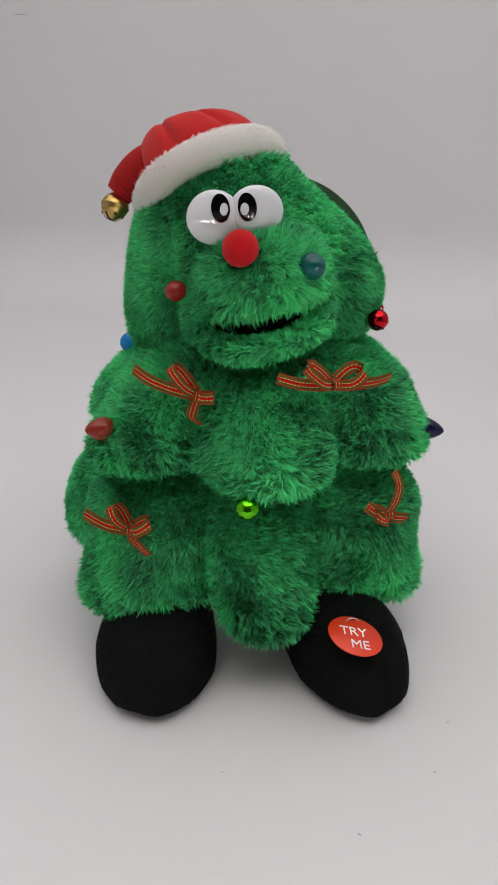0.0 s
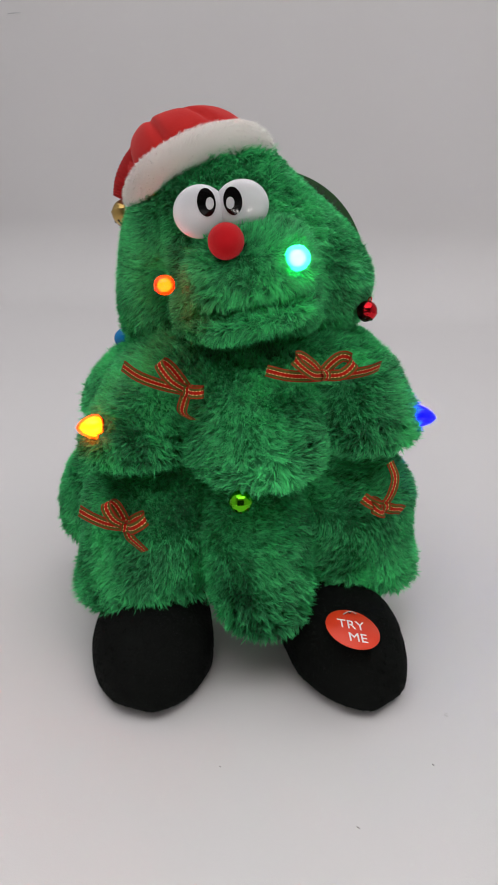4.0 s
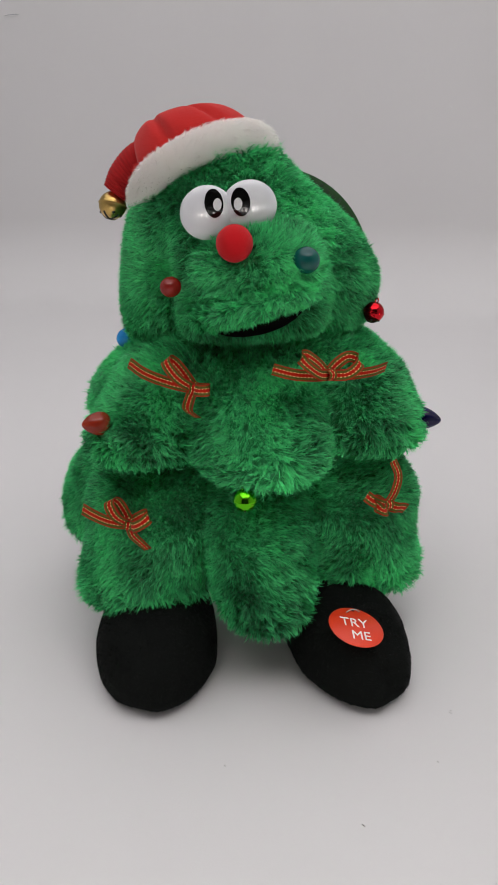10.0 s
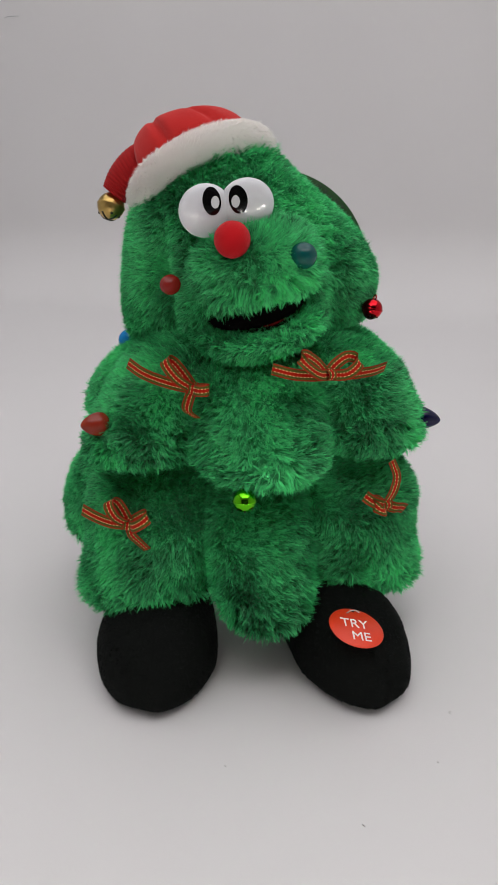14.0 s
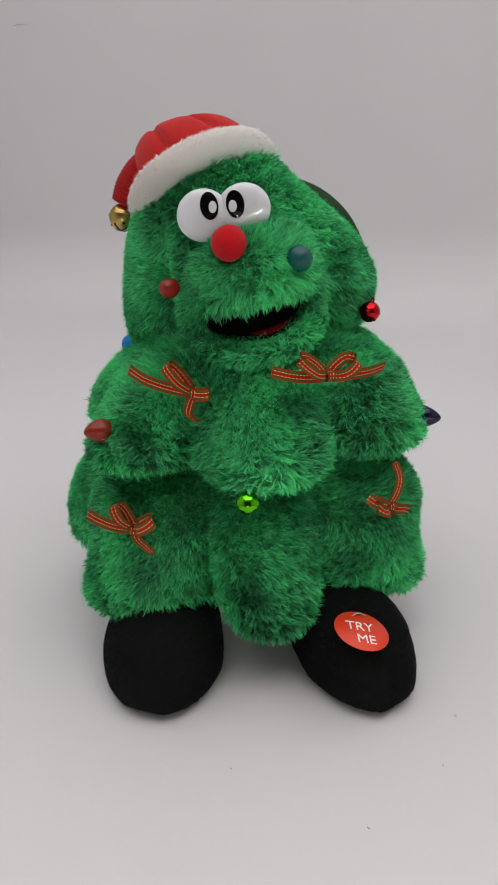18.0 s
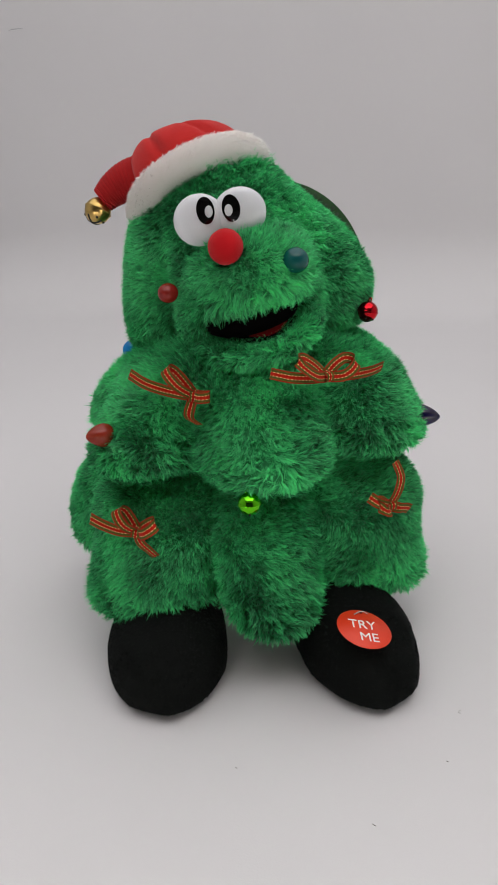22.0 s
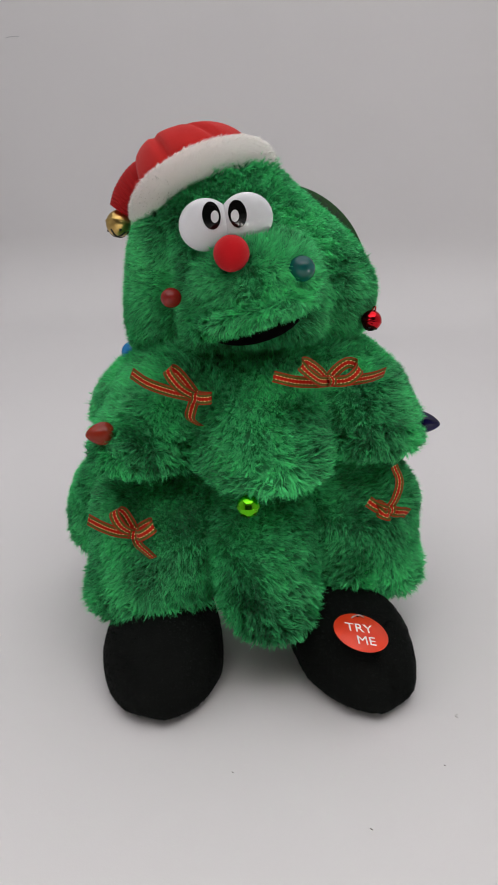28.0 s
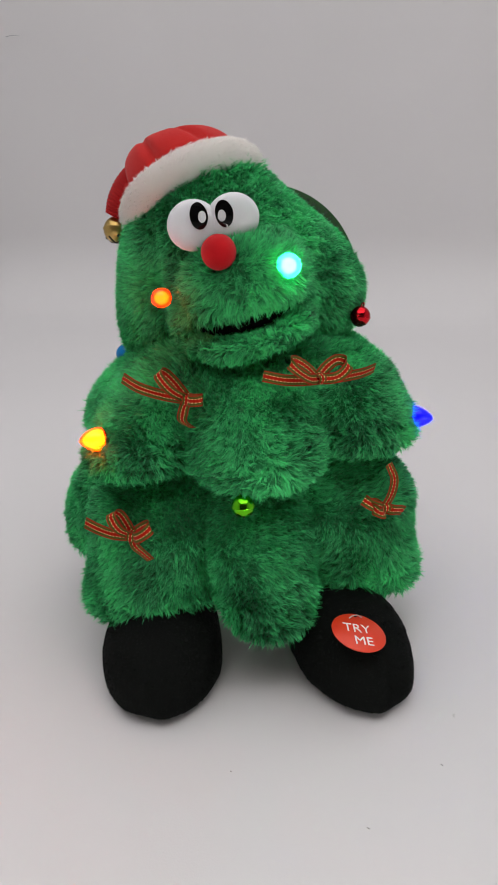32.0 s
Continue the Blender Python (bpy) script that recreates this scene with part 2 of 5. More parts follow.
def tube(points, radius, seg=8):
    """A round bar along points; radius is a number or one for each point."""
    bm = bmesh.new()
    pts = [Vector(p) for p in points]
    rad = radius if isinstance(radius, (list, tuple)) else [radius] * len(pts)
    rings, side = [], None
    for k, p in enumerate(pts):
        d = (pts[min(k + 1, len(pts) - 1)] - pts[max(k - 1, 0)]).normalized()
        side = d.orthogonal().normalized() if side is None else (side - d * side.dot(d)).normalized()
        up = d.cross(side)
        rings.append([bm.verts.new(p + rad[k] * (math.cos(a) * side + math.sin(a) * up)) for a in (2 * math.pi * j / seg for j in range(seg))])
    for a, b in zip(rings, rings[1:]):
        for j in range(seg):
            i = (j + 1) % seg
            bm.faces.new((a[j], a[i], b[i], b[j]))
    bm.faces.new(rings[0][::-1])
    bm.faces.new(rings[-1])
    bmesh.ops.recalc_face_normals(bm, faces=bm.faces)
    return bm


def curve_points(keys, n):
    """n points of a smooth curve through the keys (Catmull-Rom)."""
    k = np.array([2 * np.array(keys[0]) - np.array(keys[1]), *keys, 2 * np.array(keys[-1]) - np.array(keys[-2])], float)
    out = []
    for t in np.linspace(0, len(keys) - 1, n):
        i = min(int(t), len(keys) - 2)
        f = t - i
        a, b, c, d = k[i], k[i + 1], k[i + 2], k[i + 3]
        out.append(0.5 * (2 * b + (c - a) * f + (2 * a - 5 * b + 4 * c - d) * f * f + (3 * b - a - 3 * c + d) * f**3))
    return out


# ---- plush ----
RNG = np.random.default_rng(7)
WAVES = [(RNG.normal(size=(3, 9, 3)), RNG.uniform(0, 6.28, (3, 9))) for _ in range(4)]


def field(p, size, which):
    """A smooth random vector field with patches about size metres across."""
    d, ph = WAVES[which]
    out = np.zeros_like(p)
    for axis in range(3):
        for j in range(9):
            out[:, axis] += np.sin(p @ (d[axis, j] / np.linalg.norm(d[axis, j])) * (6.28 / size) * (0.7 + 0.08 * j) + ph[axis, j])
    return out / 3.0


def unit(v):
    return v / np.maximum(np.linalg.norm(v, axis=1, keepdims=True), 1e-9)


def plush(name, grids, pivot, guides, length, width, per=5, spread=0.0009, lay=0.26, droop=0.10, messy=0.12, gather=0.55, even=0.35, patch=0.50, locks=0.09, thin_back=True, body=0.25):
    """Skin over the grids (rows from the top down, columns round), with tufts of tapered strands grown on it.
    guides: tufts; per: strands in a tuft; gather: how far the strands of a tuft meet at its tip."""
    verts, tris, norms, strand = [], [], [], []
    cells = []
    base = 0
    for g, hairy in grids:
        nv, nu = g.shape[:2]
        du = np.roll(g, -1, 1) - np.roll(g, 1, 1)
        dv = np.gradient(g, axis=0)
        nn = np.cross(dv, du)
        nn /= np.maximum(np.linalg.norm(nn, axis=2, keepdims=True), 1e-9)
        dv = dv / np.maximum(np.linalg.norm(dv, axis=2, keepdims=True), 1e-9)
        verts.append(g.reshape(-1, 3))
        norms.append(nn.reshape(-1, 3))
        strand.append(np.full(nv * nu, body))
        i, j = np.meshgrid(np.arange(nv - 1), np.arange(nu), indexing="ij")
        a, b = i * nu + j, i * nu + (j + 1) % nu
        c, d = a + nu, b + nu
        tris.append(base + np.stack([a, c, b], -1).reshape(-1, 3))
        tris.append(base + np.stack([b, c, d], -1).reshape(-1, 3))
        A, B, C, D = g[:-1], np.roll(g, -1, 1)[:-1], g[1:], np.roll(g, -1, 1)[1:]
        area = np.linalg.norm(np.cross(B - A, C - A), axis=2) + np.linalg.norm(np.cross(B - D, C - D), axis=2)
        area = area * np.minimum(hairy[:-1], 1.0)
        if thin_back:
            area = area * np.where(A[..., 1] > 0.045, 0.12, 1.0)
        cells.append((area, A, B, C, D, nn, dv, hairy))
        base += nv * nu
    skin = sum(len(t) for t in tris)
    total = sum(c[0].sum() for c in cells)
    for area, A, B, C, D, nn, dv, hairy in cells:
        n = int(guides * area.sum() / total)
        # tufts spread evenly: systematic picks along the cells
        at = (np.arange(n) + RNG.random(n)) / n * area.sum()
        pick = np.minimum(np.searchsorted(np.cumsum(area.ravel()), at), area.size - 1)
        ii, jj = np.unravel_index(pick, area.shape)
        s, t = RNG.random((2, n, 1))
        p = A[ii, jj] * (1 - s) * (1 - t) + B[ii, jj] * s * (1 - t) + C[ii, jj] * (1 - s) * t + D[ii, jj] * s * t
        nrm, down = nn[ii, jj], dv[ii, jj]
        side = np.cross(nrm, down)
        swirl = field(p, 0.085, 0)[:, :1] * 1.1
        flow = unit(down * np.cos(swirl) + side * np.sin(swirl))
        stand = field(p, 0.055, 1)[:, :1]
        lift = np.clip(1.15 + patch * stand, 0.55, 2.4)
        lock = field(p, 0.0085, 2)
        wild = np.clip((hairy[ii, jj][:, None] - 1) / 0.15, 0, 1)
        clump = (1.3 * lock + 0.7 * field(p, 0.026, 3)) * (1 + 1.4 * wild)
        meet = np.clip(gather + 0.25 * stand + 0.35 * wild, 0, 1.05)
        d0 = unit(nrm * lift + flow * lay + clump * messy + RNG.normal(0, 0.20, (n, 3)))
        L = length * hairy[ii, jj][:, None] * RNG.uniform(0.75, 1.2, (n, 1))
        d1 = unit(d0 + flow * 0.40 + clump * messy - np.array([0, 0, droop]) + RNG.normal(0, 0.13, (n, 3)))
        # standing pile is coloured darker, for the shade seen down among its roots
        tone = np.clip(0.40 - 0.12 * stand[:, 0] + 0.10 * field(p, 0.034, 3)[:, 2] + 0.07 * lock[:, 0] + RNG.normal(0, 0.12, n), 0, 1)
        # some tufts are matted into one bold lock
        bold = (RNG.random((n, 1)) < locks * (0.35 + 2.4 * wild + 0.5 * np.clip(stand, 0, 1))).astype(float)
        L = L * (1 + 0.12 * bold)
        tone = tone + 0.17 * bold[:, 0]
        # strands of each tuft
        p, nrm, d0, d1, L, tone, meet, bold = (np.repeat(q, per, 0) for q in (p, nrm, d0, d1, L, tone, meet, bold))
        m = n * per
        off = RNG.normal(0, spread, (m, 3)) * (1 - 0.6 * bold)
        off = off - nrm * (off * nrm).sum(1, keepdims=True)
        L = L * RNG.uniform(0.7, 1.1, (m, 1))
        root = p + off - nrm * 0.0006
        mid = root + d0 * L * 0.52 - off * meet * 0.35
        tip = root + d0 * L * 0.52 + d1 * L * 0.52 - off * meet + RNG.normal(0, 1, (m, 3)) * L * 0.06
        w = unit(np.cross(d0, RNG.normal(size=(m, 3)))) * width * (1 + 0.5 * bold) * RNG.uniform(0.7, 1.25, (m, 1))
        w = w * np.where((np.cross(w, d0) * nrm).sum(1, keepdims=True) < 0, -1.0, 1.0)
        v = np.stack([root - w * 0.5, root + w * 0.5, mid - w * 0.42, mid + w * 0.42, tip], 1)
        face = unit(np.cross(w, d0))
        n0 = unit(nrm - d0 * (nrm * d0).sum(1, keepdims=True) + face * 0.35 + nrm * even)
        n1 = unit(nrm - d1 * (nrm * d1).sum(1, keepdims=True) + face * 0.35 + nrm * even)
        k = base + 5 * np.arange(m)[:, None]
        tris.append(np.concatenate([k + (0, 1, 3), k + (0, 3, 2), k + (2, 3, 4)], 0))
        verts.append(v.reshape(-1, 3))
        norms.append(np.stack([n0, n0, n0, n0, n1], 1).reshape(-1, 3))
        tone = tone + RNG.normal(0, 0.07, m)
        # shade between strands put into the colour: roots darkened, tips lightened
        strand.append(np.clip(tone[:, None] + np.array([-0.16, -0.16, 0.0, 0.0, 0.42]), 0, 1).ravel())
        base += 5 * m
    verts, tris, norms = np.concatenate(verts) - np.array(pivot), np.concatenate(tris), np.concatenate(norms)
    me = bpy.data.meshes.new(name)
    me.vertices.add(len(verts))
    me.vertices.foreach_set("co", verts.astype(np.float32).ravel())
    me.loops.add(tris.size)
    me.loops.foreach_set("vertex_index", tris.astype(np.int32).ravel())
    me.polygons.add(len(tris))
    me.polygons.foreach_set("loop_start", np.arange(0, tris.size, 3, dtype=np.int32))
    me.polygons.foreach_set("use_smooth", np.ones(len(tris), bool))
    me.polygons.foreach_set("material_index", (np.arange(len(tris)) < skin).astype(np.int32))
    me.update(calc_edges=True)
    me.attributes.new("strand", "FLOAT", "POINT").data.foreach_set("value", np.concatenate(strand).astype(np.float32))
    me.normals_split_custom_set_from_vertices(norms.astype(np.float32))
    return me


def angle_grid(nv, nu):
    v, th = np.meshgrid(np.linspace(0, 1, nv), np.linspace(-math.pi, math.pi, nu, endpoint=False), indexing="ij")
    return v, th


def profile(v, keys):
    """Values along v of a smooth profile given as (v, value) pairs."""
    x, y = np.array(keys, float).T
    f = np.interp(v, x, y)
    e = 0.03 * np.clip(np.minimum(v, 1 - v) / 0.03, 0, 1)
    return (np.interp(v - e, x, y) + f + np.interp(v + e, x, y)) / 3


def tier_grid(centre, valleys, sizes, rad, high, lobe_depth, hem_drop, nv=64, nu=280, back_up=0.0, bulges=()):
    """A pillowy tier of lobes between the valleys (degrees from the front). rad, high: radius and height from the neck down over the hem and under it."""
    v, th = angle_grid(nv, nu)
    deg = np.degrees(th)
    edges = [*valleys, valleys[0] + 360]
    s, size = np.zeros_like(th), np.ones_like(th)
    for k, (a, b) in enumerate(zip(edges, edges[1:])):
        u = ((deg - a) % 360) / (b - a)
        inside = u < 1
        s = np.where(inside, np.sin(math.pi * np.clip(u, 0, 1)) ** 0.58, s)
        size = np.where(inside, 1 + (sizes[k] - 1) * np.sin(math.pi * np.clip(u, 0, 1)) ** 0.7, size)
    r = profile(v, rad) * (1 - profile(v, lobe_depth) * (1 - s)) * size
    z = profile(v, high) + profile(v, hem_drop) * (1 - s)
    r = r + 0.0025 * np.sin(5 * th + 7 * v) * np.sin(3.1 * v)
    for deg0, wide, v0, tall, out in bulges:
        r = r + out * np.exp(-((deg - deg0) / wide) ** 2 - ((v - v0) / tall) ** 2)
    z = z + back_up * np.clip(-1.6 * np.cos(th), 0, 1) * np.clip(1.6 * v - 0.4, 0, 1)
    return np.stack([centre[0] + r * np.sin(th), centre[1] - r * np.cos(th), z], -1)


def egg_grid(centre, radii, turn=0.0, tilt=0.0, nod=0.0, nv=40, nu=80, squash=1.0, flat=(1.0, 1.0)):
    """A furry egg, rows from the top down. turn about z, tilt about y, nod about x, in degrees."""
    v, th = angle_grid(nv, nu)
    a = v * math.pi
    c = np.cos(a)
    h = np.where(c > 0, np.abs(c) ** flat[0], -np.abs(c) ** flat[1])
    p = np.stack([radii[0] * np.sin(a) ** squash * np.sin(th), -radii[1] * np.sin(a) ** squash * np.cos(th), radii[2] * h], -1)
    m = np.array(pose(0, 0, 0, nod, tilt, turn).to_3x3())
    return p @ m.T + np.array(centre)


# ---- setting: paper sweep in a white tent ----
def build_sweep():
    """Floor sheet that curves up into the back wall, which stands slightly askew."""
    turn = -14.3
    prof = [(-2.6, 0.0), (-1.0, 0.0), (0.0, 0.0), (0.6, 0.0)]
    r, back = 0.16, 1.13
    prof += [(back - r + r * math.sin(a), r - r * math.cos(a)) for a in (math.pi / 2 * k / 16 for k in range(17))]
    prof += [(back, 0.6), (back, 1.2), (back, 1.9)]
    m = pose(0, 0, 0, 0, 0, turn)
    bm = bmesh.new()
    rows = []
    for y, z in prof:
        rows.append([bm.verts.new(m @ Vector((x, y, z))) for x in (-1.6, -0.8, 0, 0.8, 1.6)])
    for a, b in zip(rows, rows[1:]):
        for k in range(4):
            bm.faces.new((a[k], a[k + 1], b[k + 1], b[k]))
    me = finish(bm, "floor")
    me.materials.append(SWEEP)
    ob = new("floor", me)
    mod = ob.modifiers.new("thickness", "SOLIDIFY")
    mod.thickness, mod.offset = 0.003, -1
    tagged(ob, "seamless light grey paper sweep curving up into the back wall", "backdrop", kind="structure")


def tent_panel(name, sx, sy, m, label, material=None):
    bm = bmesh.new()
    bmesh.ops.create_cube(bm, size=1.0)
    bm.transform(Matrix.Diagonal((sx, sy, 0.01, 1)))
    me = finish(bm, name, False)
    me.materials.append(material or TENT)
    ob = new(name, me)
    ob.matrix_world = m
    tagged(ob, label, "wall", kind="structure")


build_sweep()
tent_panel("wall_west", 2.2, 4.2, pose(-1.75, -0.6, 0.9, 0, 90, 0), "plain white cloth side wall of the tent")
tent_panel("wall_east", 2.2, 4.2, pose(1.75, -0.6, 0.9, 0, 90, 0), "plain white cloth side wall of the tent")
tent_panel("wall_south", 3.6, 2.2, pose(0, -2.7, 0.9, 90, 0, 0), "plain dark wall of the room", ROOM)
tent_panel("ceiling", 3.6, 4.6, pose(0, -0.6, 2.0), "plain white cloth ceiling of the tent")


def lint(points, radius, label):
    ob = part("lint", tube(points, radius, 5), LINT, None)
    tagged(ob, label, "lint", "lint specks on the paper")


lint([(0.1335, -0.1525, 0.0008), (0.1318, -0.1533, 0.0012), (0.1312, -0.1542, 0.0010), (0.1330, -0.1557, 0.0008)], 0.00013, "short curled dark fibre lying on the paper")
lint([(-0.017, -0.198, 0.0005), (-0.016, -0.199, 0.0006)], 0.00025, "tiny dark speck lying on the paper")
lint([(0.0615, -0.2455, 0.0005), (0.063, -0.247, 0.0006)], 0.0003, "tiny dark speck lying on the paper")
lint([(0.114, -0.198, 0.0004), (0.115, -0.199, 0.0005)], 0.00025, "tiny dark speck lying on the paper")


scuff = part("scuff_mark", tube([(-0.475, 1.2825, 0.5565), (-0.467, 1.2805, 0.558), (-0.455, 1.2775, 0.5585), (-0.444, 1.2745, 0.558)], [0.0004, 0.0009, 0.0008, 0.0004], 5), SCUFF, None)
tagged(scuff, "small faint grey scuff on the paper wall", "scuff mark")


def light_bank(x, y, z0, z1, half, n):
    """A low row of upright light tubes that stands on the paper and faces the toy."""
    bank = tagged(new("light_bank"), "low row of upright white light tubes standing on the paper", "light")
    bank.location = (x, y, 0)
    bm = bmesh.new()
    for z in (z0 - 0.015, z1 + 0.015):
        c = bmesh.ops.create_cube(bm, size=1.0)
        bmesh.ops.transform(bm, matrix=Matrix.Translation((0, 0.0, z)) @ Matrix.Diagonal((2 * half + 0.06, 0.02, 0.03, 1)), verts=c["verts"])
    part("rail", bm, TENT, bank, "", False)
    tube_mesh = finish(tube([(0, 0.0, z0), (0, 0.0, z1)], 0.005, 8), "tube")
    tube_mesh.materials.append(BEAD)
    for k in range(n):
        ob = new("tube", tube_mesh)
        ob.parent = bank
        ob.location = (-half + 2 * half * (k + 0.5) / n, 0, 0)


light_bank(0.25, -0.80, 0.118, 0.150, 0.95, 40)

# ---- the toy ----
toy = tagged(new("plush_tree_toy"), "green plush Christmas tree toy with red Santa hat and black shoes", "plush toy")
LOWER, MIDDLE, HEAD = (0, 0, 0.03), (0, 0, 0.10), (0, 0, 0.23)
YAW = 12.0

g = tier_grid((-0.008, 0.004), (-172, -132, -78, -11, 30, 97, 140), (1, 1.09, 1.04, 1.06, 1.10, 0.98, 1),
              [(0, 0.0), (0.06, 0.074), (0.22, 0.094), (0.42, 0.1195), (0.62, 0.130), (0.76, 0.1325), (0.85, 0.1325), (0.91, 0.120), (1, 0.0)],
              [(0, 0.164), (0.08, 0.152), (0.22, 0.134), (0.42, 0.110), (0.62, 0.076), (0.76, 0.057), (0.85, 0.048), (0.91, 0.052), (1, 0.095)],
              [(0, 0.02), (0.2, 0.09), (0.5, 0.22), (0.75, 0.35), (1, 0.37)],
              [(0, 0), (0.5, 0.0), (0.85, 0.020), (1, 0.0)], back_up=0.042, bulges=((72, 32, 0.27, 0.18, 0.017), (-66, 30, 0.27, 0.18, 0.008), (66, 30, 0.90, 0.08, 0.003), (-62, 26, 0.90, 0.08, 0.004)))
hair = np.ones(g.shape[:2])
hair[:4], hair[42:57], hair[-6:] = 0.4, 1.2, 0.3
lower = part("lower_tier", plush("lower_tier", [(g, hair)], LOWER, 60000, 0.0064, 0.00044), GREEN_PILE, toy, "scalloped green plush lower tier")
lower.location = LOWER

g = tier_grid((0.002, 0.002), (-170, -130, -82, -22, 32, 92, 138), (1, 1, 1.02, 1.06, 1.05, 1, 1),
              [(0, 0.0), (0.06, 0.058), (0.25, 0.082), (0.45, 0.104), (0.66, 0.1225), (0.80, 0.128), (0.86, 0.127), (0.91, 0.108), (1, 0.0)],
              [(0, 0.233), (0.1, 0.229), (0.25, 0.220), (0.45, 0.204), (0.66, 0.178), (0.80, 0.160), (0.86, 0.154), (0.91, 0.160), (1, 0.170)],
              [(0, 0.02), (0.25, 0.08), (0.5, 0.21), (0.75, 0.33), (1, 0.35)],
              [(0, 0), (0.5, 0.0), (0.82, 0.010), (1, 0.0)], bulges=((80, 34, 0.40, 0.25, 0.006), (-100, 30, 0.35, 0.25, -0.006)))
hair = np.ones(g.shape[:2])
hair[:4], hair[42:58], hair[-5:] = 0.4, 1.2, 0.3
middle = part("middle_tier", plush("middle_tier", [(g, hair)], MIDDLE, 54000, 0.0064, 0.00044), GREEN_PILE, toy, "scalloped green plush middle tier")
middle.location = MIDDLE


def head_grid(nv=64, nu=200):
    v, th = angle_grid(nv, nu)
    z = profile(v, [(0, 0.374), (0.12, 0.362), (0.27, 0.342), (0.42, 0.318), (0.57, 0.295), (0.74, 0.268), (0.86, 0.245), (0.93, 0.232), (1, 0.236)])
    r = profile(v, [(0, 0.0), (0.12, 0.030), (0.27, 0.049), (0.42, 0.066), (0.57, 0.077), (0.74, 0.0845), (0.86, 0.082), (0.93, 0.075), (1, 0.0)])
    cx = profile(v, [(0, -0.028), (0.12, -0.023), (0.27, -0.013), (0.42, -0.007), (0.57, -0.001), (0.74, 0.002), (0.86, 0.001), (1, 0.0)])
    low = np.clip((v - 0.3) / 0.45, 0, 1)
    hem = np.clip((v - 0.55) / 0.35, 0, 1)
    right = np.exp(-((th - 1.45) / 0.42) ** 2)
    left = np.exp(-((th + 1.5) / 0.5) ** 2)
    r = r + low * (0.008 * right + 0.004 * left) - low * 0.019 * np.exp(-((th + 0.78) / 0.19) ** 2) - low * 0.008 * np.exp(-((th - 0.82) / 0.14) ** 2)
    r = r - 0.010 * np.exp(-((th - 1.3) / 0.8) ** 2) * np.exp(-((v - 0.33) / 0.2) ** 2)
    z = z - (0.016 * left + 0.002 * right) * hem
    return np.stack([cx + r * np.sin(th), 0.004 - r * 0.95 * np.cos(th), z], -1)


gh = head_grid()
hair = np.ones(gh.shape[:2])
hair[:8], hair[8:15], hair[-5:] = 0.35, 1.35, 0.3
gm = egg_grid((0.0075, -0.060, 0.2822), (0.0415, 0.0440, 0.0262), YAW, -13, 0, squash=0.75, flat=(1.0, 0.55))
gm[..., 2] += 0.0065 * np.clip((-0.060 - gm[..., 1]) / 0.0445, 0, 1) ** 2 * np.clip((0.2830 - gm[..., 2]) / 0.012, 0, 1)
hm = np.ones(gm.shape[:2])
hm[20:29], hm[29:] = 1.2, 0.5
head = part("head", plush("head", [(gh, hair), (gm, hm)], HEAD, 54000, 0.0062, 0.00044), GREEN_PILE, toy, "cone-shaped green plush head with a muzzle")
head.location = HEAD
JAW_PIVOT = (0.0, -0.022, 0.262)
jaw_at = tuple(a - b for a, b in zip(JAW_PIVOT, HEAD))
gj = egg_grid((0.0085, -0.062, 0.2545), (0.043, 0.0475, 0.0092), YAW, -13, 0, squash=0.65, flat=(1.0, 0.9))
hj = np.ones(gj.shape[:2])
hj[:6], hj[6:9], hj[9:13], hj[13:28] = 0.0, 0.55, 0.9, 1.15
jaw = part("jaw", plush("jaw", [(gj, hj)], JAW_PIVOT, 12000, 0.0055, 0.00044), GREEN_PILE, head, "hinged green plush lower jaw")
jaw.location = jaw_at
# mouth lining; hangs low so its black also stands in for shade below the muzzle
bm = ball((0.036, 0.042, 0.016))
bm.transform(pose(0.0065, -0.053, 0.2553, 0, -13, YAW))
part("mouth_lining_and_shade", moved(finish(bm, "mouth_lining_and_shade"), HEAD), MOUTH_CLOTH, head, "black cloth mouth lining, its underside standing in for shade below the muzzle")
bm = ball((0.022, 0.030, 0.0062))
bm.transform(pose(0.0095, -0.064, 0.2624, 0, -13, YAW))
tongue = part("tongue", moved(finish(bm, "tongue"), JAW_PIVOT), TONGUE_CLOTH, head, "red cloth tongue")
tongue.location = jaw_at


def on_head(ob):
    """Meshes given in world places become parts of the head."""
    moved(ob.data, HEAD)
    return ob


bm = ball((0.0300, 0.0370, 0.0036))
bm.transform(pose(0.0075, -0.0590, 0.2622, 0, -13, YAW))
jaw_lining = part("jaw_lining", moved(finish(bm, "jaw_lining"), JAW_PIVOT), MOUTH_CLOTH, head, "black cloth inside of the jaw")
jaw_lining.location = jaw_at

# eyes: one white moulding of two domes, with painted pupils
EYES = pose(-0.0088, -0.0725, 0.3198, 3, -6, 9)
for cx, rad in ((-0.0130, (0.0170, 0.0048, 0.0166)), (0.0132, (0.0174, 0.0048, 0.0163))):
    bm = ball(rad, 48, 32)
    for v in bm.verts:
        rho = min(1.0, math.hypot(v.co.x / rad[0], v.co.z / rad[2]))
        v.co.y = math.copysign(rad[1] * math.sqrt(1 - rho**3), v.co.y)
    bm.transform(EYES @ Matrix.Translation((cx, 0, 0)))
    on_head(part("eye", bm, EYE_WHITE, head, "glossy white plastic eye dome"))


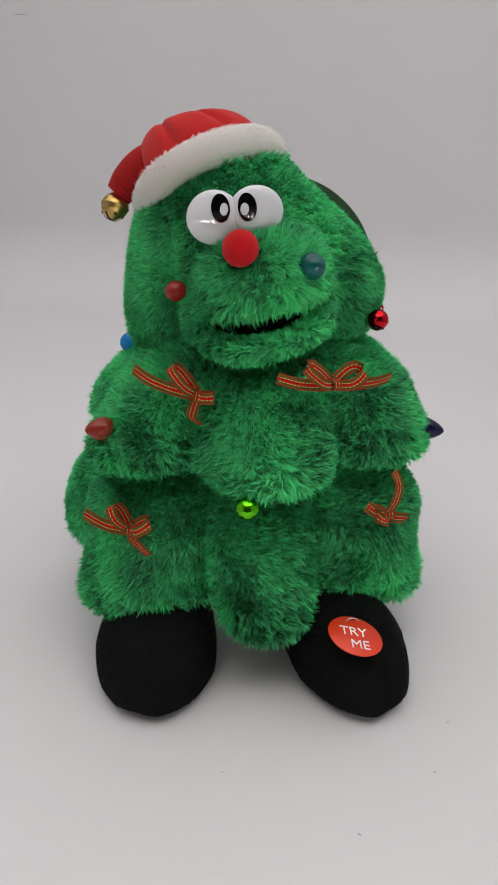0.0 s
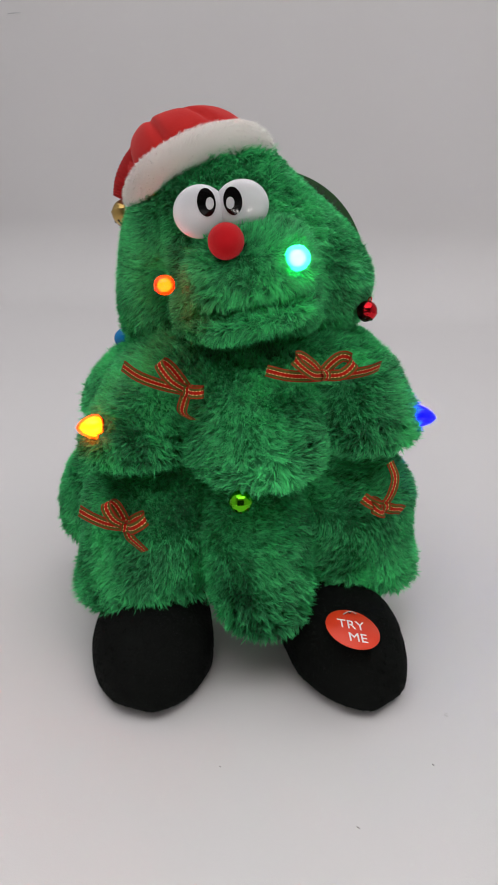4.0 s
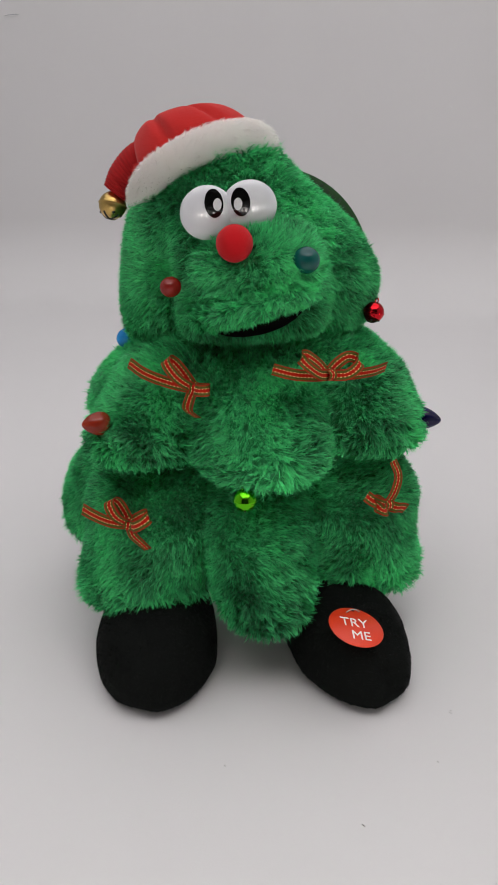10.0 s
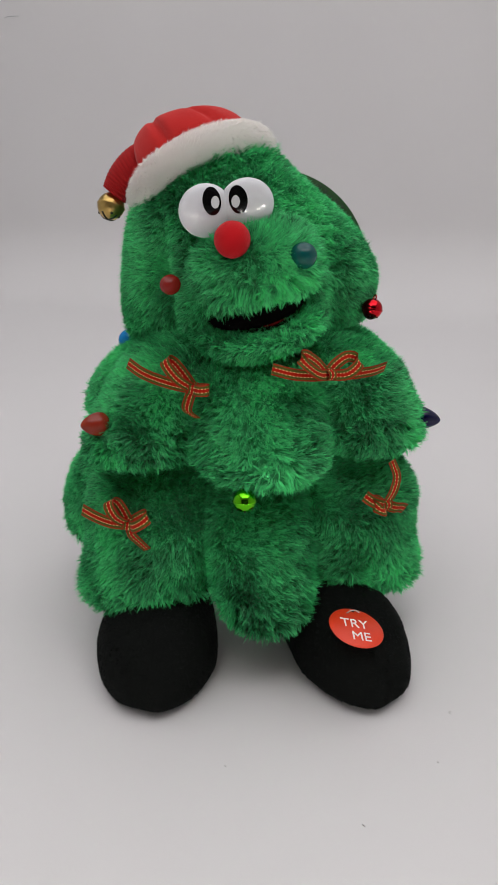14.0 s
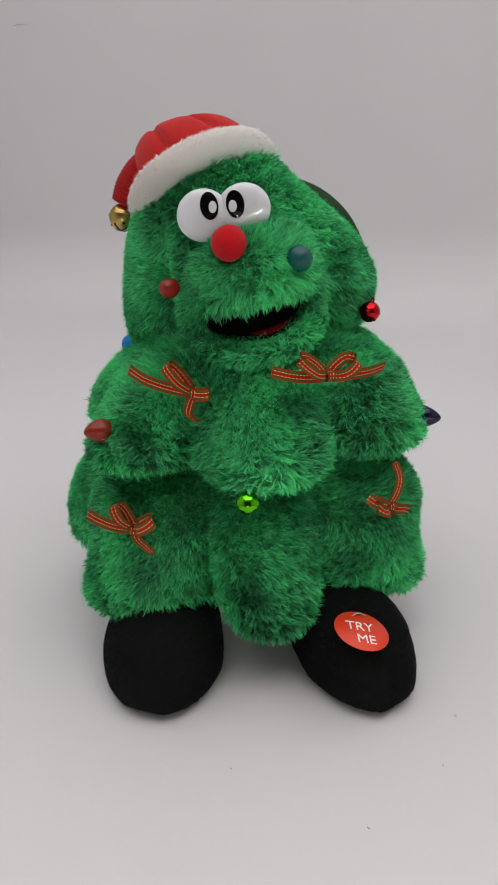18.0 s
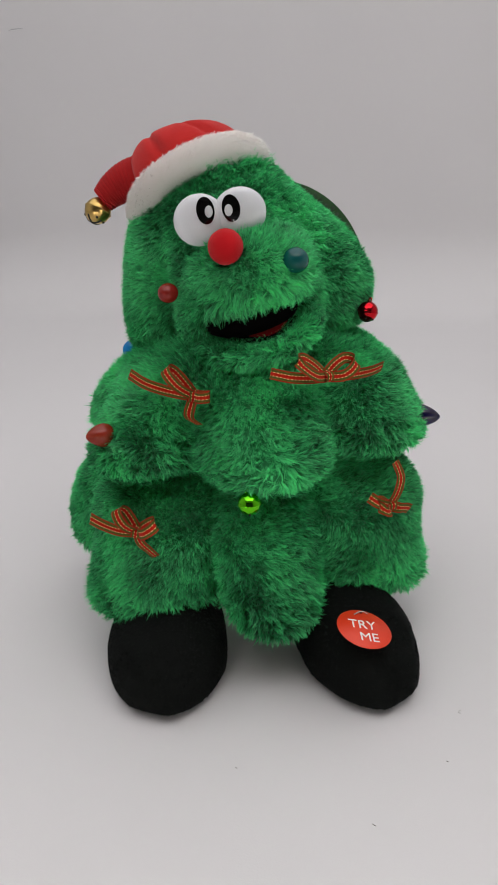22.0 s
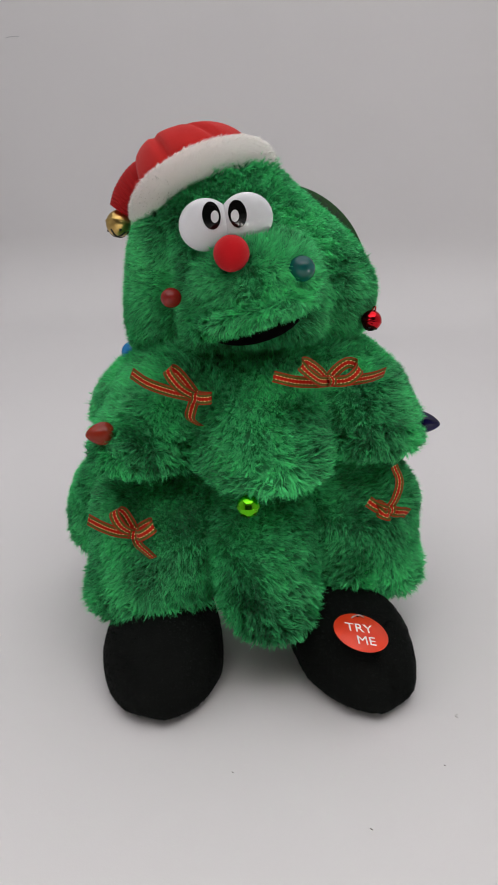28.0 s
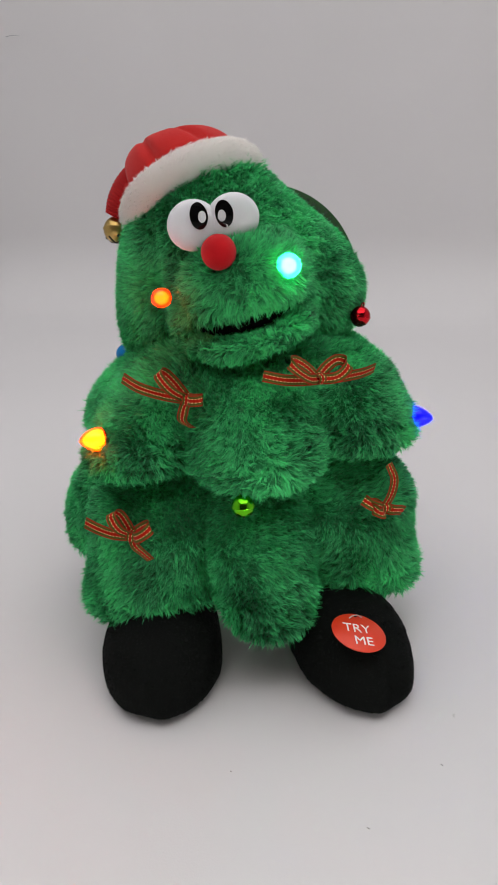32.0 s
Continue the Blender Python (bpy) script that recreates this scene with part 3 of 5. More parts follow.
def dome_patch(centre, radii, at, size, tilt, lift):
    """A round patch that follows the front of a dome."""
    bm = bmesh.new()
    c = math.cos(math.radians(tilt))
    s = math.sin(math.radians(tilt))
    rings = [[bm.verts.new((0, 0, 0))]]
    for k in range(1, 7):
        rings.append([bm.verts.new((math.cos(a) * k / 6, 0, math.sin(a) * k / 6)) for a in (2 * math.pi * j / 32 for j in range(32))])
    for a, b in zip(rings, rings[1:]):
        for j in range(32):
            i = (j + 1) % 32
            bm.faces.new((a[0], b[j], b[i]) if len(a) == 1 else (a[j], b[j], b[i], a[i]))
    for v in bm.verts:
        x, z = v.co.x * size[0], v.co.z * size[1]
        x, z = at[0] + x * c - z * s, at[1] + x * s + z * c
        q = 1 - math.hypot((x - centre[0]) / radii[0], (z - centre[2]) / radii[2]) ** 3
        v.co = (x, centre[1] - radii[1] * math.sqrt(max(q, 0.02)) - lift, z)
    bmesh.ops.recalc_face_normals(bm, faces=bm.faces)
    return bm


for cx, rad, px, pz, dx in ((-0.0130, (0.0170, 0.0048, 0.0166), -0.0088, 0.0058, 0.0020), (0.0132, (0.0174, 0.0048, 0.0163), 0.0076, 0.0044, -0.0018)):
    bm = dome_patch((cx, 0, 0), rad, (px, pz), (0.0058, 0.0085), 0, 0.0003)
    bm.transform(EYES)
    on_head(part("pupil", bm, EYE_BLACK, head, "black painted pupil"))
    bm = dome_patch((cx, 0, 0), rad, (px + dx, pz - 0.0008), (0.0026, 0.0037), -8, 0.0006)
    bm.transform(EYES)
    on_head(part("pupil_highlight", bm, EYE_DOT, head, "white painted highlight"))

bm = ball((0.0111, 0.0112, 0.0112), 40, 28)
for v in bm.verts:
    v.co *= 1 + 0.012 * noise.noise(v.co * 160)
bm.transform(Matrix.Translation((-0.005, -0.0985, 0.3035)))
on_head(part("nose", bm, RED_FELT, head, "round red felt nose"))


# bulbs: tinted plastic shell, and a small light source that slides into it from an added opaque ball
BULB_TIP = [(0.0, 1.0), (0.15, 0.975), (0.34, 0.88), (0.56, 0.71), (0.76, 0.49), (0.91, 0.25), (0.99, 0.04), (1.0, -0.1), (0.92, -0.35), (0.7, -0.55), (0.5, -0.65), (0.0, -0.66)]
BULB_ROUND = [(math.sin(math.pi * k / 18), math.cos(math.pi * k / 18)) for k in range(19)]
LEDS = []


def bulb(body, pivot, at, way, form, r, h, shell_mat, glow_mat, socket_mat, label, rise=0.0, depth=0.045, core=0.82):
    turn = Vector(way).to_track_quat("Z", "Y").to_matrix().to_4x4()
    m = Matrix.Translation(Vector(at) - Vector(pivot)) @ turn
    inward = Vector((0, 0, rise)) - Vector(way).normalized() * depth
    bm = spun([(a * r, b * h) for a, b in form], 28)
    bm.transform(m)
    part("bulb", bm, shell_mat, body, label)
    back = [(a * r * 0.96, b * h * 0.96) for a, b in form if b < -0.3]
    bm = spun([(back[0][0], back[0][1] + 0.0001), *back], 24)
    bm.transform(m)
    part("bulb_socket", bm, socket_mat, body, "dark rear cup of the bulb")
    if glow_mat:
        led = part("bulb_light", spun([(a * r * core, b * h * core) for a, b in form], 20), glow_mat, body, "light source inside the bulb")
        # added opaque ball, sunk out of view, blocks the light source while off
        shell = ball((max(r, h) * 1.05,) * 3, 16, 12)
        shell.transform(Matrix.Translation(inward) @ m)
        part("bulb_light_hider", shell, SLOT, body, "unseen dark ball added to block the bulb's light while it is off")
        LEDS.append((led, m, inward))


bulb(head, HEAD, (-0.0465, -0.0745, 0.2732), (-0.35, -0.9, 0.1), BULB_ROUND, 0.0066, 0.0080, SHELL_RED, GLOW_RED, CUP_RED, "small red plastic light bulb", core=0.68)
bulb(head, HEAD, (0.0380, -0.0935, 0.2920), (0.45, -0.88, 0.12), BULB_ROUND, 0.0082, 0.0090, SHELL_TEAL, GLOW_GREEN, CUP_TEAL, "small teal plastic light bulb", core=0.62)
bulb(middle, MIDDLE, (-0.0985, -0.078, 0.1810), (-0.88, -0.45, 0.10), BULB_TIP, 0.0082, 0.0118, SHELL_AMBER, GLOW_AMBER, CUP_RED, "small orange-red pointed plastic light bulb", 0.012, 0.060)
bulb(middle, MIDDLE, (0.1254, -0.038, 0.1665), (0.97, -0.22, -0.08), BULB_TIP, 0.0086, 0.0150, SHELL_BLUE, GLOW_BLUE, CUP_BLUE, "small navy blue pointed plastic light bulb", 0.022, 0.075)
bulb(head, HEAD, (-0.0895, 0.015, 0.2165), (-0.9, -0.1, -0.3), BULB_ROUND, 0.0075, 0.0085, SHELL_SKY, None, CUP_SKY, "small sky-blue plastic light bulb")


def bell(body, pivot, at, r, mat, label, lean=(0, 0, 1)):
    """A jingle bell: ball with a rim round the middle, cross slots below and a loop on top."""
    turn = Vector(lean).to_track_quat("Z", "Y").to_matrix().to_4x4()
    m = Matrix.Translation(Vector(at) - Vector(pivot)) @ turn
    pr = [(math.sin(a) * r, math.cos(a) * r) for a in (math.pi * k / 30 for k in range(31))]
    pr = [(x * (1.07 if abs(z) < 0.07 * r else 1), z) for x, z in pr]
    bm = spun(pr, 36)
    bm.transform(m)
    b = part("bell", bm, mat, body, label)
    return b, m


def bell_bits(b, m, r, mat, body):
    bm = tube([(-r * 0.75, 0, -r * 0.70), (-r * 0.4, 0, -r * 0.93), (0, 0, -r * 1.015), (r * 0.4, 0, -r * 0.93), (r * 0.75, 0, -r * 0.70)], r * 0.07, 6)
    b2 = tube([(0, -r * 0.75, -r * 0.70), (0, -r * 0.4, -r * 0.93), (0, 0, -r * 1.015), (0, r * 0.4, -r * 0.93), (0, r * 0.75, -r * 0.70)], r * 0.07, 6)
    t2 = finish(b2, "tmp")
    bm.from_mesh(t2)
    for sx in (-1, 1):
        for sy in (-1, 1):
            b3 = ball((r * 0.11, r * 0.11, r * 0.11), 10, 8)
            b3.transform(Matrix.Translation((sx * r * 0.60, sy * 0.40 * r, -r * 0.66)))
            bm.from_mesh(finish(b3, "tmp"))
    bm.transform(m)
    s = part("bell_slot", bm, SLOT, body, "dark cross-shaped bell slot")
    bm = tube([(math.cos(a) * r * 0.24, 0, r * 1.12 + math.sin(a) * r * 0.24) for a in (2 * math.pi * k / 14 for k in range(15))], r * 0.07, 6)
    bm.transform(m)
    loop = part("bell_loop", bm, mat, body, "wire loop of the bell")
    return s, loop


b, m = bell(head, HEAD, (0.0890, -0.036, 0.2455), 0.0072, RED_METAL, "shiny red metal jingle bell", (0.25, 0.1, 1))
bell_bits(b, m, 0.0072, RED_METAL, head)
b, m = bell(middle, MIDDLE, (-0.001, -0.1325, 0.1485), 0.0074, GREEN_METAL, "shiny lime green metal jingle bell", (0, 0.1, 1))
bell_bits(b, m, 0.0072, GREEN_METAL, middle)

# ---- hat ----
HAT = pose(-0.027, 0.006, 0.334, -24, -25, 0)
v, th = angle_grid(28, 120)
ang = v * 2 * math.pi
ring_r = 0.0102
gb = np.stack([(0.0458 + ring_r * np.sin(ang)) * np.sin(th), -(0.0458 + ring_r * np.sin(ang)) * np.cos(th), ring_r * 1.15 * np.cos(ang)], -1)
hatm = np.array(HAT)
gb = gb @ hatm[:3, :3].T + hatm[:3, 3]
part("hat_band", plush("hat_band", [(gb, np.ones(gb.shape[:2]))], HEAD, 3200, 0.0030, 0.0005, per=4, spread=0.0009, lay=0.9, droop=0.0, messy=0.15, gather=0.3, even=4.0, patch=0.2, locks=0.0), WHITE_PILE, head, "fluffy cream hat band")

bm = bmesh.new()
rings = []
for k in range(25):
    f = k / 24
    r = 0.0485 * math.cos(f * math.pi / 2) ** 0.62
    z = 0.002 + 0.042 * math.sin(f * math.pi / 2)
    row = []
    for j in range(96):
        a = 2 * math.pi * j / 96
        fold = -0.0042 * math.sin(math.pi * min(1, f * 1.15)) * max(0, math.cos(8 * a + 0.9 + 1.5 * f)) ** 5 + 0.0008 * math.sin(3 * a + 4 * f)
        q = Vector(((r + fold) * math.sin(a), -(r + fold) * math.cos(a), z + fold * 0.7))
        q.x -= 0.012 * f * f
        row.append(bm.verts.new(HAT @ q))
    rings.append(row)
for a, b in zip(rings, rings[1:]):
    for j in range(96):
        i = (j + 1) % 96
        bm.faces.new((a[j], a[i], b[i], b[j]))
bm.faces.new(rings[-1])
on_head(part("hat_crown", bm, RED_CLOTH, head, "red velour hat crown with pleats"))

TAIL = (-0.066, 0.020, 0.360)
tail_at = tuple(a - b for a, b in zip(TAIL, HEAD))
keys = [(-0.049, 0.011, 0.340), (-0.059, 0.011, 0.3425), (-0.0715, 0.010, 0.341), (-0.083, 0.009, 0.334), (-0.0915, 0.008, 0.3245)]
pts = curve_points(keys, 110)
rad = [0.0095 + 0.0135 * (1 - k / 109) + 0.0004 * math.sin(k * 1.4) * min(1, max(0, k - 30) / 40) for k in range(110)]
tail = part("hat_tail", moved(finish(tube(pts, rad, 28), "hat_tail"), TAIL), RED_KNIT, head, "gathered red velour hat tip")
tail.location = tail_at
b, m = bell(head, TAIL, (-0.0945, 0.0070, 0.3165), 0.0097, GOLD, "brass jingle bell on the hat tip", (0.3, 0.45, 1))
bits = bell_bits(b, m, 0.0097, GOLD, head)
SWINGING = [tail, b, *bits]
for ob in SWINGING[1:]:
    ob.location = tail_at

# ---- hang tag behind the head ----
TAG = pose(0.0215, 0.046, 0.2620, 84, -8, -6)
bm = spun([(0, -0.0005), (0.0735, -0.0005), (0.0740, 0), (0.0735, 0.0005), (0, 0.0005)], 64)
bm.transform(TAG)
on_head(part("hang_tag", bm, TAG_GREEN, head, "dark green round card hang tag"))
bm = bmesh.new()
for k in range(26):
    a0 = -0.5 + k * 0.08
    q = [Vector((math.cos(a) * r, math.sin(a) * r, z)) for a, r in ((a0, 0.0685), (a0 + 0.035, 0.0685), (a0 + 0.035, 0.0705 + 0.001 * (k % 3)), (a0, 0.0705 + 0.001 * (k % 3))) for z in (0.0009,)]
    bm.faces.new([bm.verts.new(p) for p in q])
bm.transform(TAG)
on_head(part("tag_print", bm, TAG_EDGE, head, "faint pale print along the tag edge", False))


# ---- ribbons ----
def ribbon_strip(bm, keys, width, across, uv):
    """A thin curved band along the keys; across: the band's width direction at start and end."""
    pts = [Vector(p) for p in curve_points(keys, 22)]
    a0, a1 = Vector(across[0]).normalized(), Vector(across[1]).normalized()
    rows, length = [], 0.0
    for k, p in enumerate(pts):
        d = (pts[min(k + 1, 21)] - pts[max(k - 1, 0)]).normalized()
        if k:
            length += (p - pts[k - 1]).length
        w = a0.lerp(a1, k / 21)
        w = (w - d * w.dot(d)).normalized() * width / 2
        n = d.cross(w).normalized() * 0.0002
        rows.append(([bm.verts.new(p + w * s + n * h) for h in (1, -1) for s in (-1, -0.5, 0, 0.5, 1)], length))
    for (a, la), (b, lb) in zip(rows, rows[1:]):
        for side in (0, 5):
            for j in range(4):
                q = [a[side + j], a[side + j + 1], b[side + j + 1], b[side + j]]
                f = bm.faces.new(q if side == 0 else q[::-1])
                co = {a[side + j]: (la, j / 4), a[side + j + 1]: (la, (j + 1) / 4), b[side + j + 1]: (lb, (j + 1) / 4), b[side + j]: (lb, j / 4)}
                for lp in f.loops:
                    lp[uv].uv = co[lp.vert]


def bow(body, pivot, at, facing, tails, loops, width, label):
    """A tied ribbon bow. tails, loops: ends in the bow's own plane (x right, z up), in metres from the knot; y is outward."""
    m = Matrix.Translation(Vector(at) - Vector(pivot)) @ pose(0, 0, 0, 0, 0, facing)
    bm = bmesh.new()
    uv = bm.loops.layers.uv.new("UVMap")
    for x, z, sink, curl in tails:
        e = Vector((x, 0, z))
        n = Vector((-z, 0, x)).normalized()
        keys = [(0, -0.002, 0), e * 0.33 + Vector((0, -0.005, 0)) + n * curl * 0.5, e * 0.68 + Vector((0, -0.003, 0)) + n * curl, e + Vector((0, sink, 0))]
        ribbon_strip(bm, keys, width, (n, n + Vector((0, -0.3, 0))), uv)
    for x, z, fat, twist in loops:
        e = Vector((x, 0, z))
        n = Vector((-z, 0, x)).normalized()
        out = Vector((0, -1, 0))
        keys = [out * 0.002, e * 0.45 + n * fat * 0.35 + out * 0.0085, e * 0.93 + n * fat * 0.25 + out * 0.0085, e * 1.05 + out * 0.0045,
                e * 0.85 - n * fat * 0.35 + out * 0.001, e * 0.4 - n * fat * 0.3 + out * 0.0005, out * 0.001]
        across = n * (1 - abs(twist)) + out * twist
        ribbon_strip(bm, keys, width, (across, across), uv)
    k = [(0, -0.0005, 0.0035), (0.001, -0.0045, 0.0025), (0.001, -0.0055, 0), (0, -0.0045, -0.0025), (0, -0.0005, -0.0035)]
    ribbon_strip(bm, k, width * 0.8, ((1, 0, 0), (1, 0, 0)), uv)
    bm.transform(m)
    return part("bow", bm, RIBBON, body, label)


BOW = "striped red and green ribbon bow with gold stitching"
bow(middle, MIDDLE, (-0.0312, -0.1060, 0.2142), -18, [(-0.047, 0.011, 0.006, 0.000), (0.000, -0.021, 0.003, -0.004)], [(-0.015, 0.018, 0.002, 0.15), (0.011, 0.001, 0.002, -0.3)], 0.0072, BOW)
bow(middle, MIDDLE, (0.0518, -0.1035, 0.2207), 26, [(-0.037, 0.008, 0.003, 0.001), (0.047, -0.003, 0.004, 0.000)], [(-0.020, 0.014, 0.009, 0.35), (0.018, 0.008, -0.009, -0.35)], 0.0072, BOW)
bow(lower, LOWER, (-0.0752, -0.1235, 0.1296), -24, [(-0.037, 0.003, 0.001, 0.000), (0.012, -0.016, -0.001, 0.000)], [(-0.010, 0.016, 0.002, 0.15), (0.015, 0.009, -0.004, -0.30)], 0.0078, BOW)
bow(lower, LOWER, (0.0925, -0.0925, 0.1250), 25, [(0.006, 0.030, 0.001, -0.004), (0.018, -0.008, 0.0, 0.001), (-0.015, 0.009, 0.0, 0.001)], [(-0.009, 0.003, 0.006, 0.5)], 0.0078, BOW)


# ---- shoes ----
def shoe_grid(centre, turn, half, length, tall, nv=44, nu=96):
    """A stuffed shoe: flat below, round toe in front, lower heel behind."""
    v, th = angle_grid(nv, nu)
    a = v * math.pi
    x = np.sin(a) ** 0.75 * np.sign(np.sin(th)) * np.abs(np.sin(th)) ** 0.90
    y = -np.sin(a) ** 0.75 * np.sign(np.cos(th)) * np.abs(np.cos(th)) ** 0.90
    z = np.cos(a)
    z = np.where(z > 0, np.abs(z) ** 0.9, -0.42 * np.abs(z) ** 0.35)
    narrow = 1 - 0.19 * np.clip(y + 0.35, 0, 1.35) - 0.06 * np.clip(-y - 0.25, 0, 1)
    seam = 1 - 0.034 * np.exp(-(x / 0.05) ** 2) * np.clip(-y, 0, 1) * np.clip(2 * z + 0.5, 0, 1) + 0.026 * np.sin(4.2 * x + 3 * z + turn) * np.sin(2.6 * z + 2 * y) + 0.020 * np.sin(7 * x + 5 * z + turn) * np.sin(7 * z - 3 * x)
    p = np.stack([half * x * narrow, length * y * seam, tall * (z + 0.42) / 1.42 * (1 - 0.16 * np.clip(-y, 0, 1) ** 2)], -1)
    m = np.array(pose(*centre, 0, 0, turn))
    return p @ m[:3, :3].T + m[:3, 3]


for centre, turn, half, length, tall in (((-0.0655, -0.085, 0.001), -2, 0.0440, 0.0710, 0.062), ((0.0650, -0.087, 0.001), 20, 0.0396, 0.072, 0.062)):
    gs = shoe_grid(centre, turn, half, length, tall)
    hs = np.ones(gs.shape[:2])
    hs[-8:] = 0.2
    part("shoe", plush("shoe", [(gs, hs)], (0, 0, 0), 9000, 0.0017, 0.0004, spread=0.0008, lay=0.6, thin_back=False, messy=0.2, gather=0.5, patch=0.9, locks=0.0), BLACK_PILE, toy, "stuffed black plush shoe")

# sticker on one shoe
STICK = Matrix.Translation((0.0700, -0.1385, 0.0582)) @ Vector((0.27, -0.17, 0.95)).to_track_quat("Z", "Y").to_matrix().to_4x4() @ pose(0, 0, 0, 0, 0, -53)
bm = spun([(0, -0.0005), (0.0185, -0.0005), (0.0189, 0), (0.0185, 0.0004), (0, 0.0004)], 56)
bm.transform(STICK @ Matrix.Diagonal((1, 0.93, 1, 1)))
sticker = part("sticker", bm, PAPER_RED, toy, "round orange-red sticker on the shoe", True)


def words(text, size, m, parent, label):
    cu = bpy.data.curves.new("text", "FONT")
    cu.body, cu.size, cu.align_x, cu.align_y, cu.extrude = text, size, "CENTER", "CENTER", 0.00015
    tmp = new("tmp_text", cu)
    bpy.context.view_layer.update()
    me = bpy.data.meshes.new_from_object(tmp.evaluated_get(bpy.context.evaluated_depsgraph_get()))
    bpy.data.objects.remove(tmp)
    me.polygons.foreach_set("use_smooth", [False] * len(me.polygons))
    me.transform(m)
    return part("lettering", me, PAPER_WHITE, parent, label)


words("TRY", 0.0106, STICK @ pose(-0.001, 0.0030, 0.0007), sticker, "white printed word TRY")
words("ME", 0.0106, STICK @ pose(0.002, -0.0080, 0.0007), sticker, "white printed word ME")
bm = spun([(0, 0), (0.0011, 0), (0.0011, 0.0002), (0, 0.0002)], 16)
bm.transform(STICK @ pose(0.000, 0.0150, 0.0006))
part("sticker_hole", bm, SLOT, sticker, "small punched hole")
bm = tube([(-0.0050, 0.0118, 0.0010), (-0.0020, 0.0140, 0.0016), (0.0015, 0.0150, 0.0018), (0.0045, 0.0138, 0.0012)], 0.0004, 6)
bm.transform(STICK)
part("sticker_loop", bm, LOOP_PLASTIC, sticker, "short clear grey plastic loop")


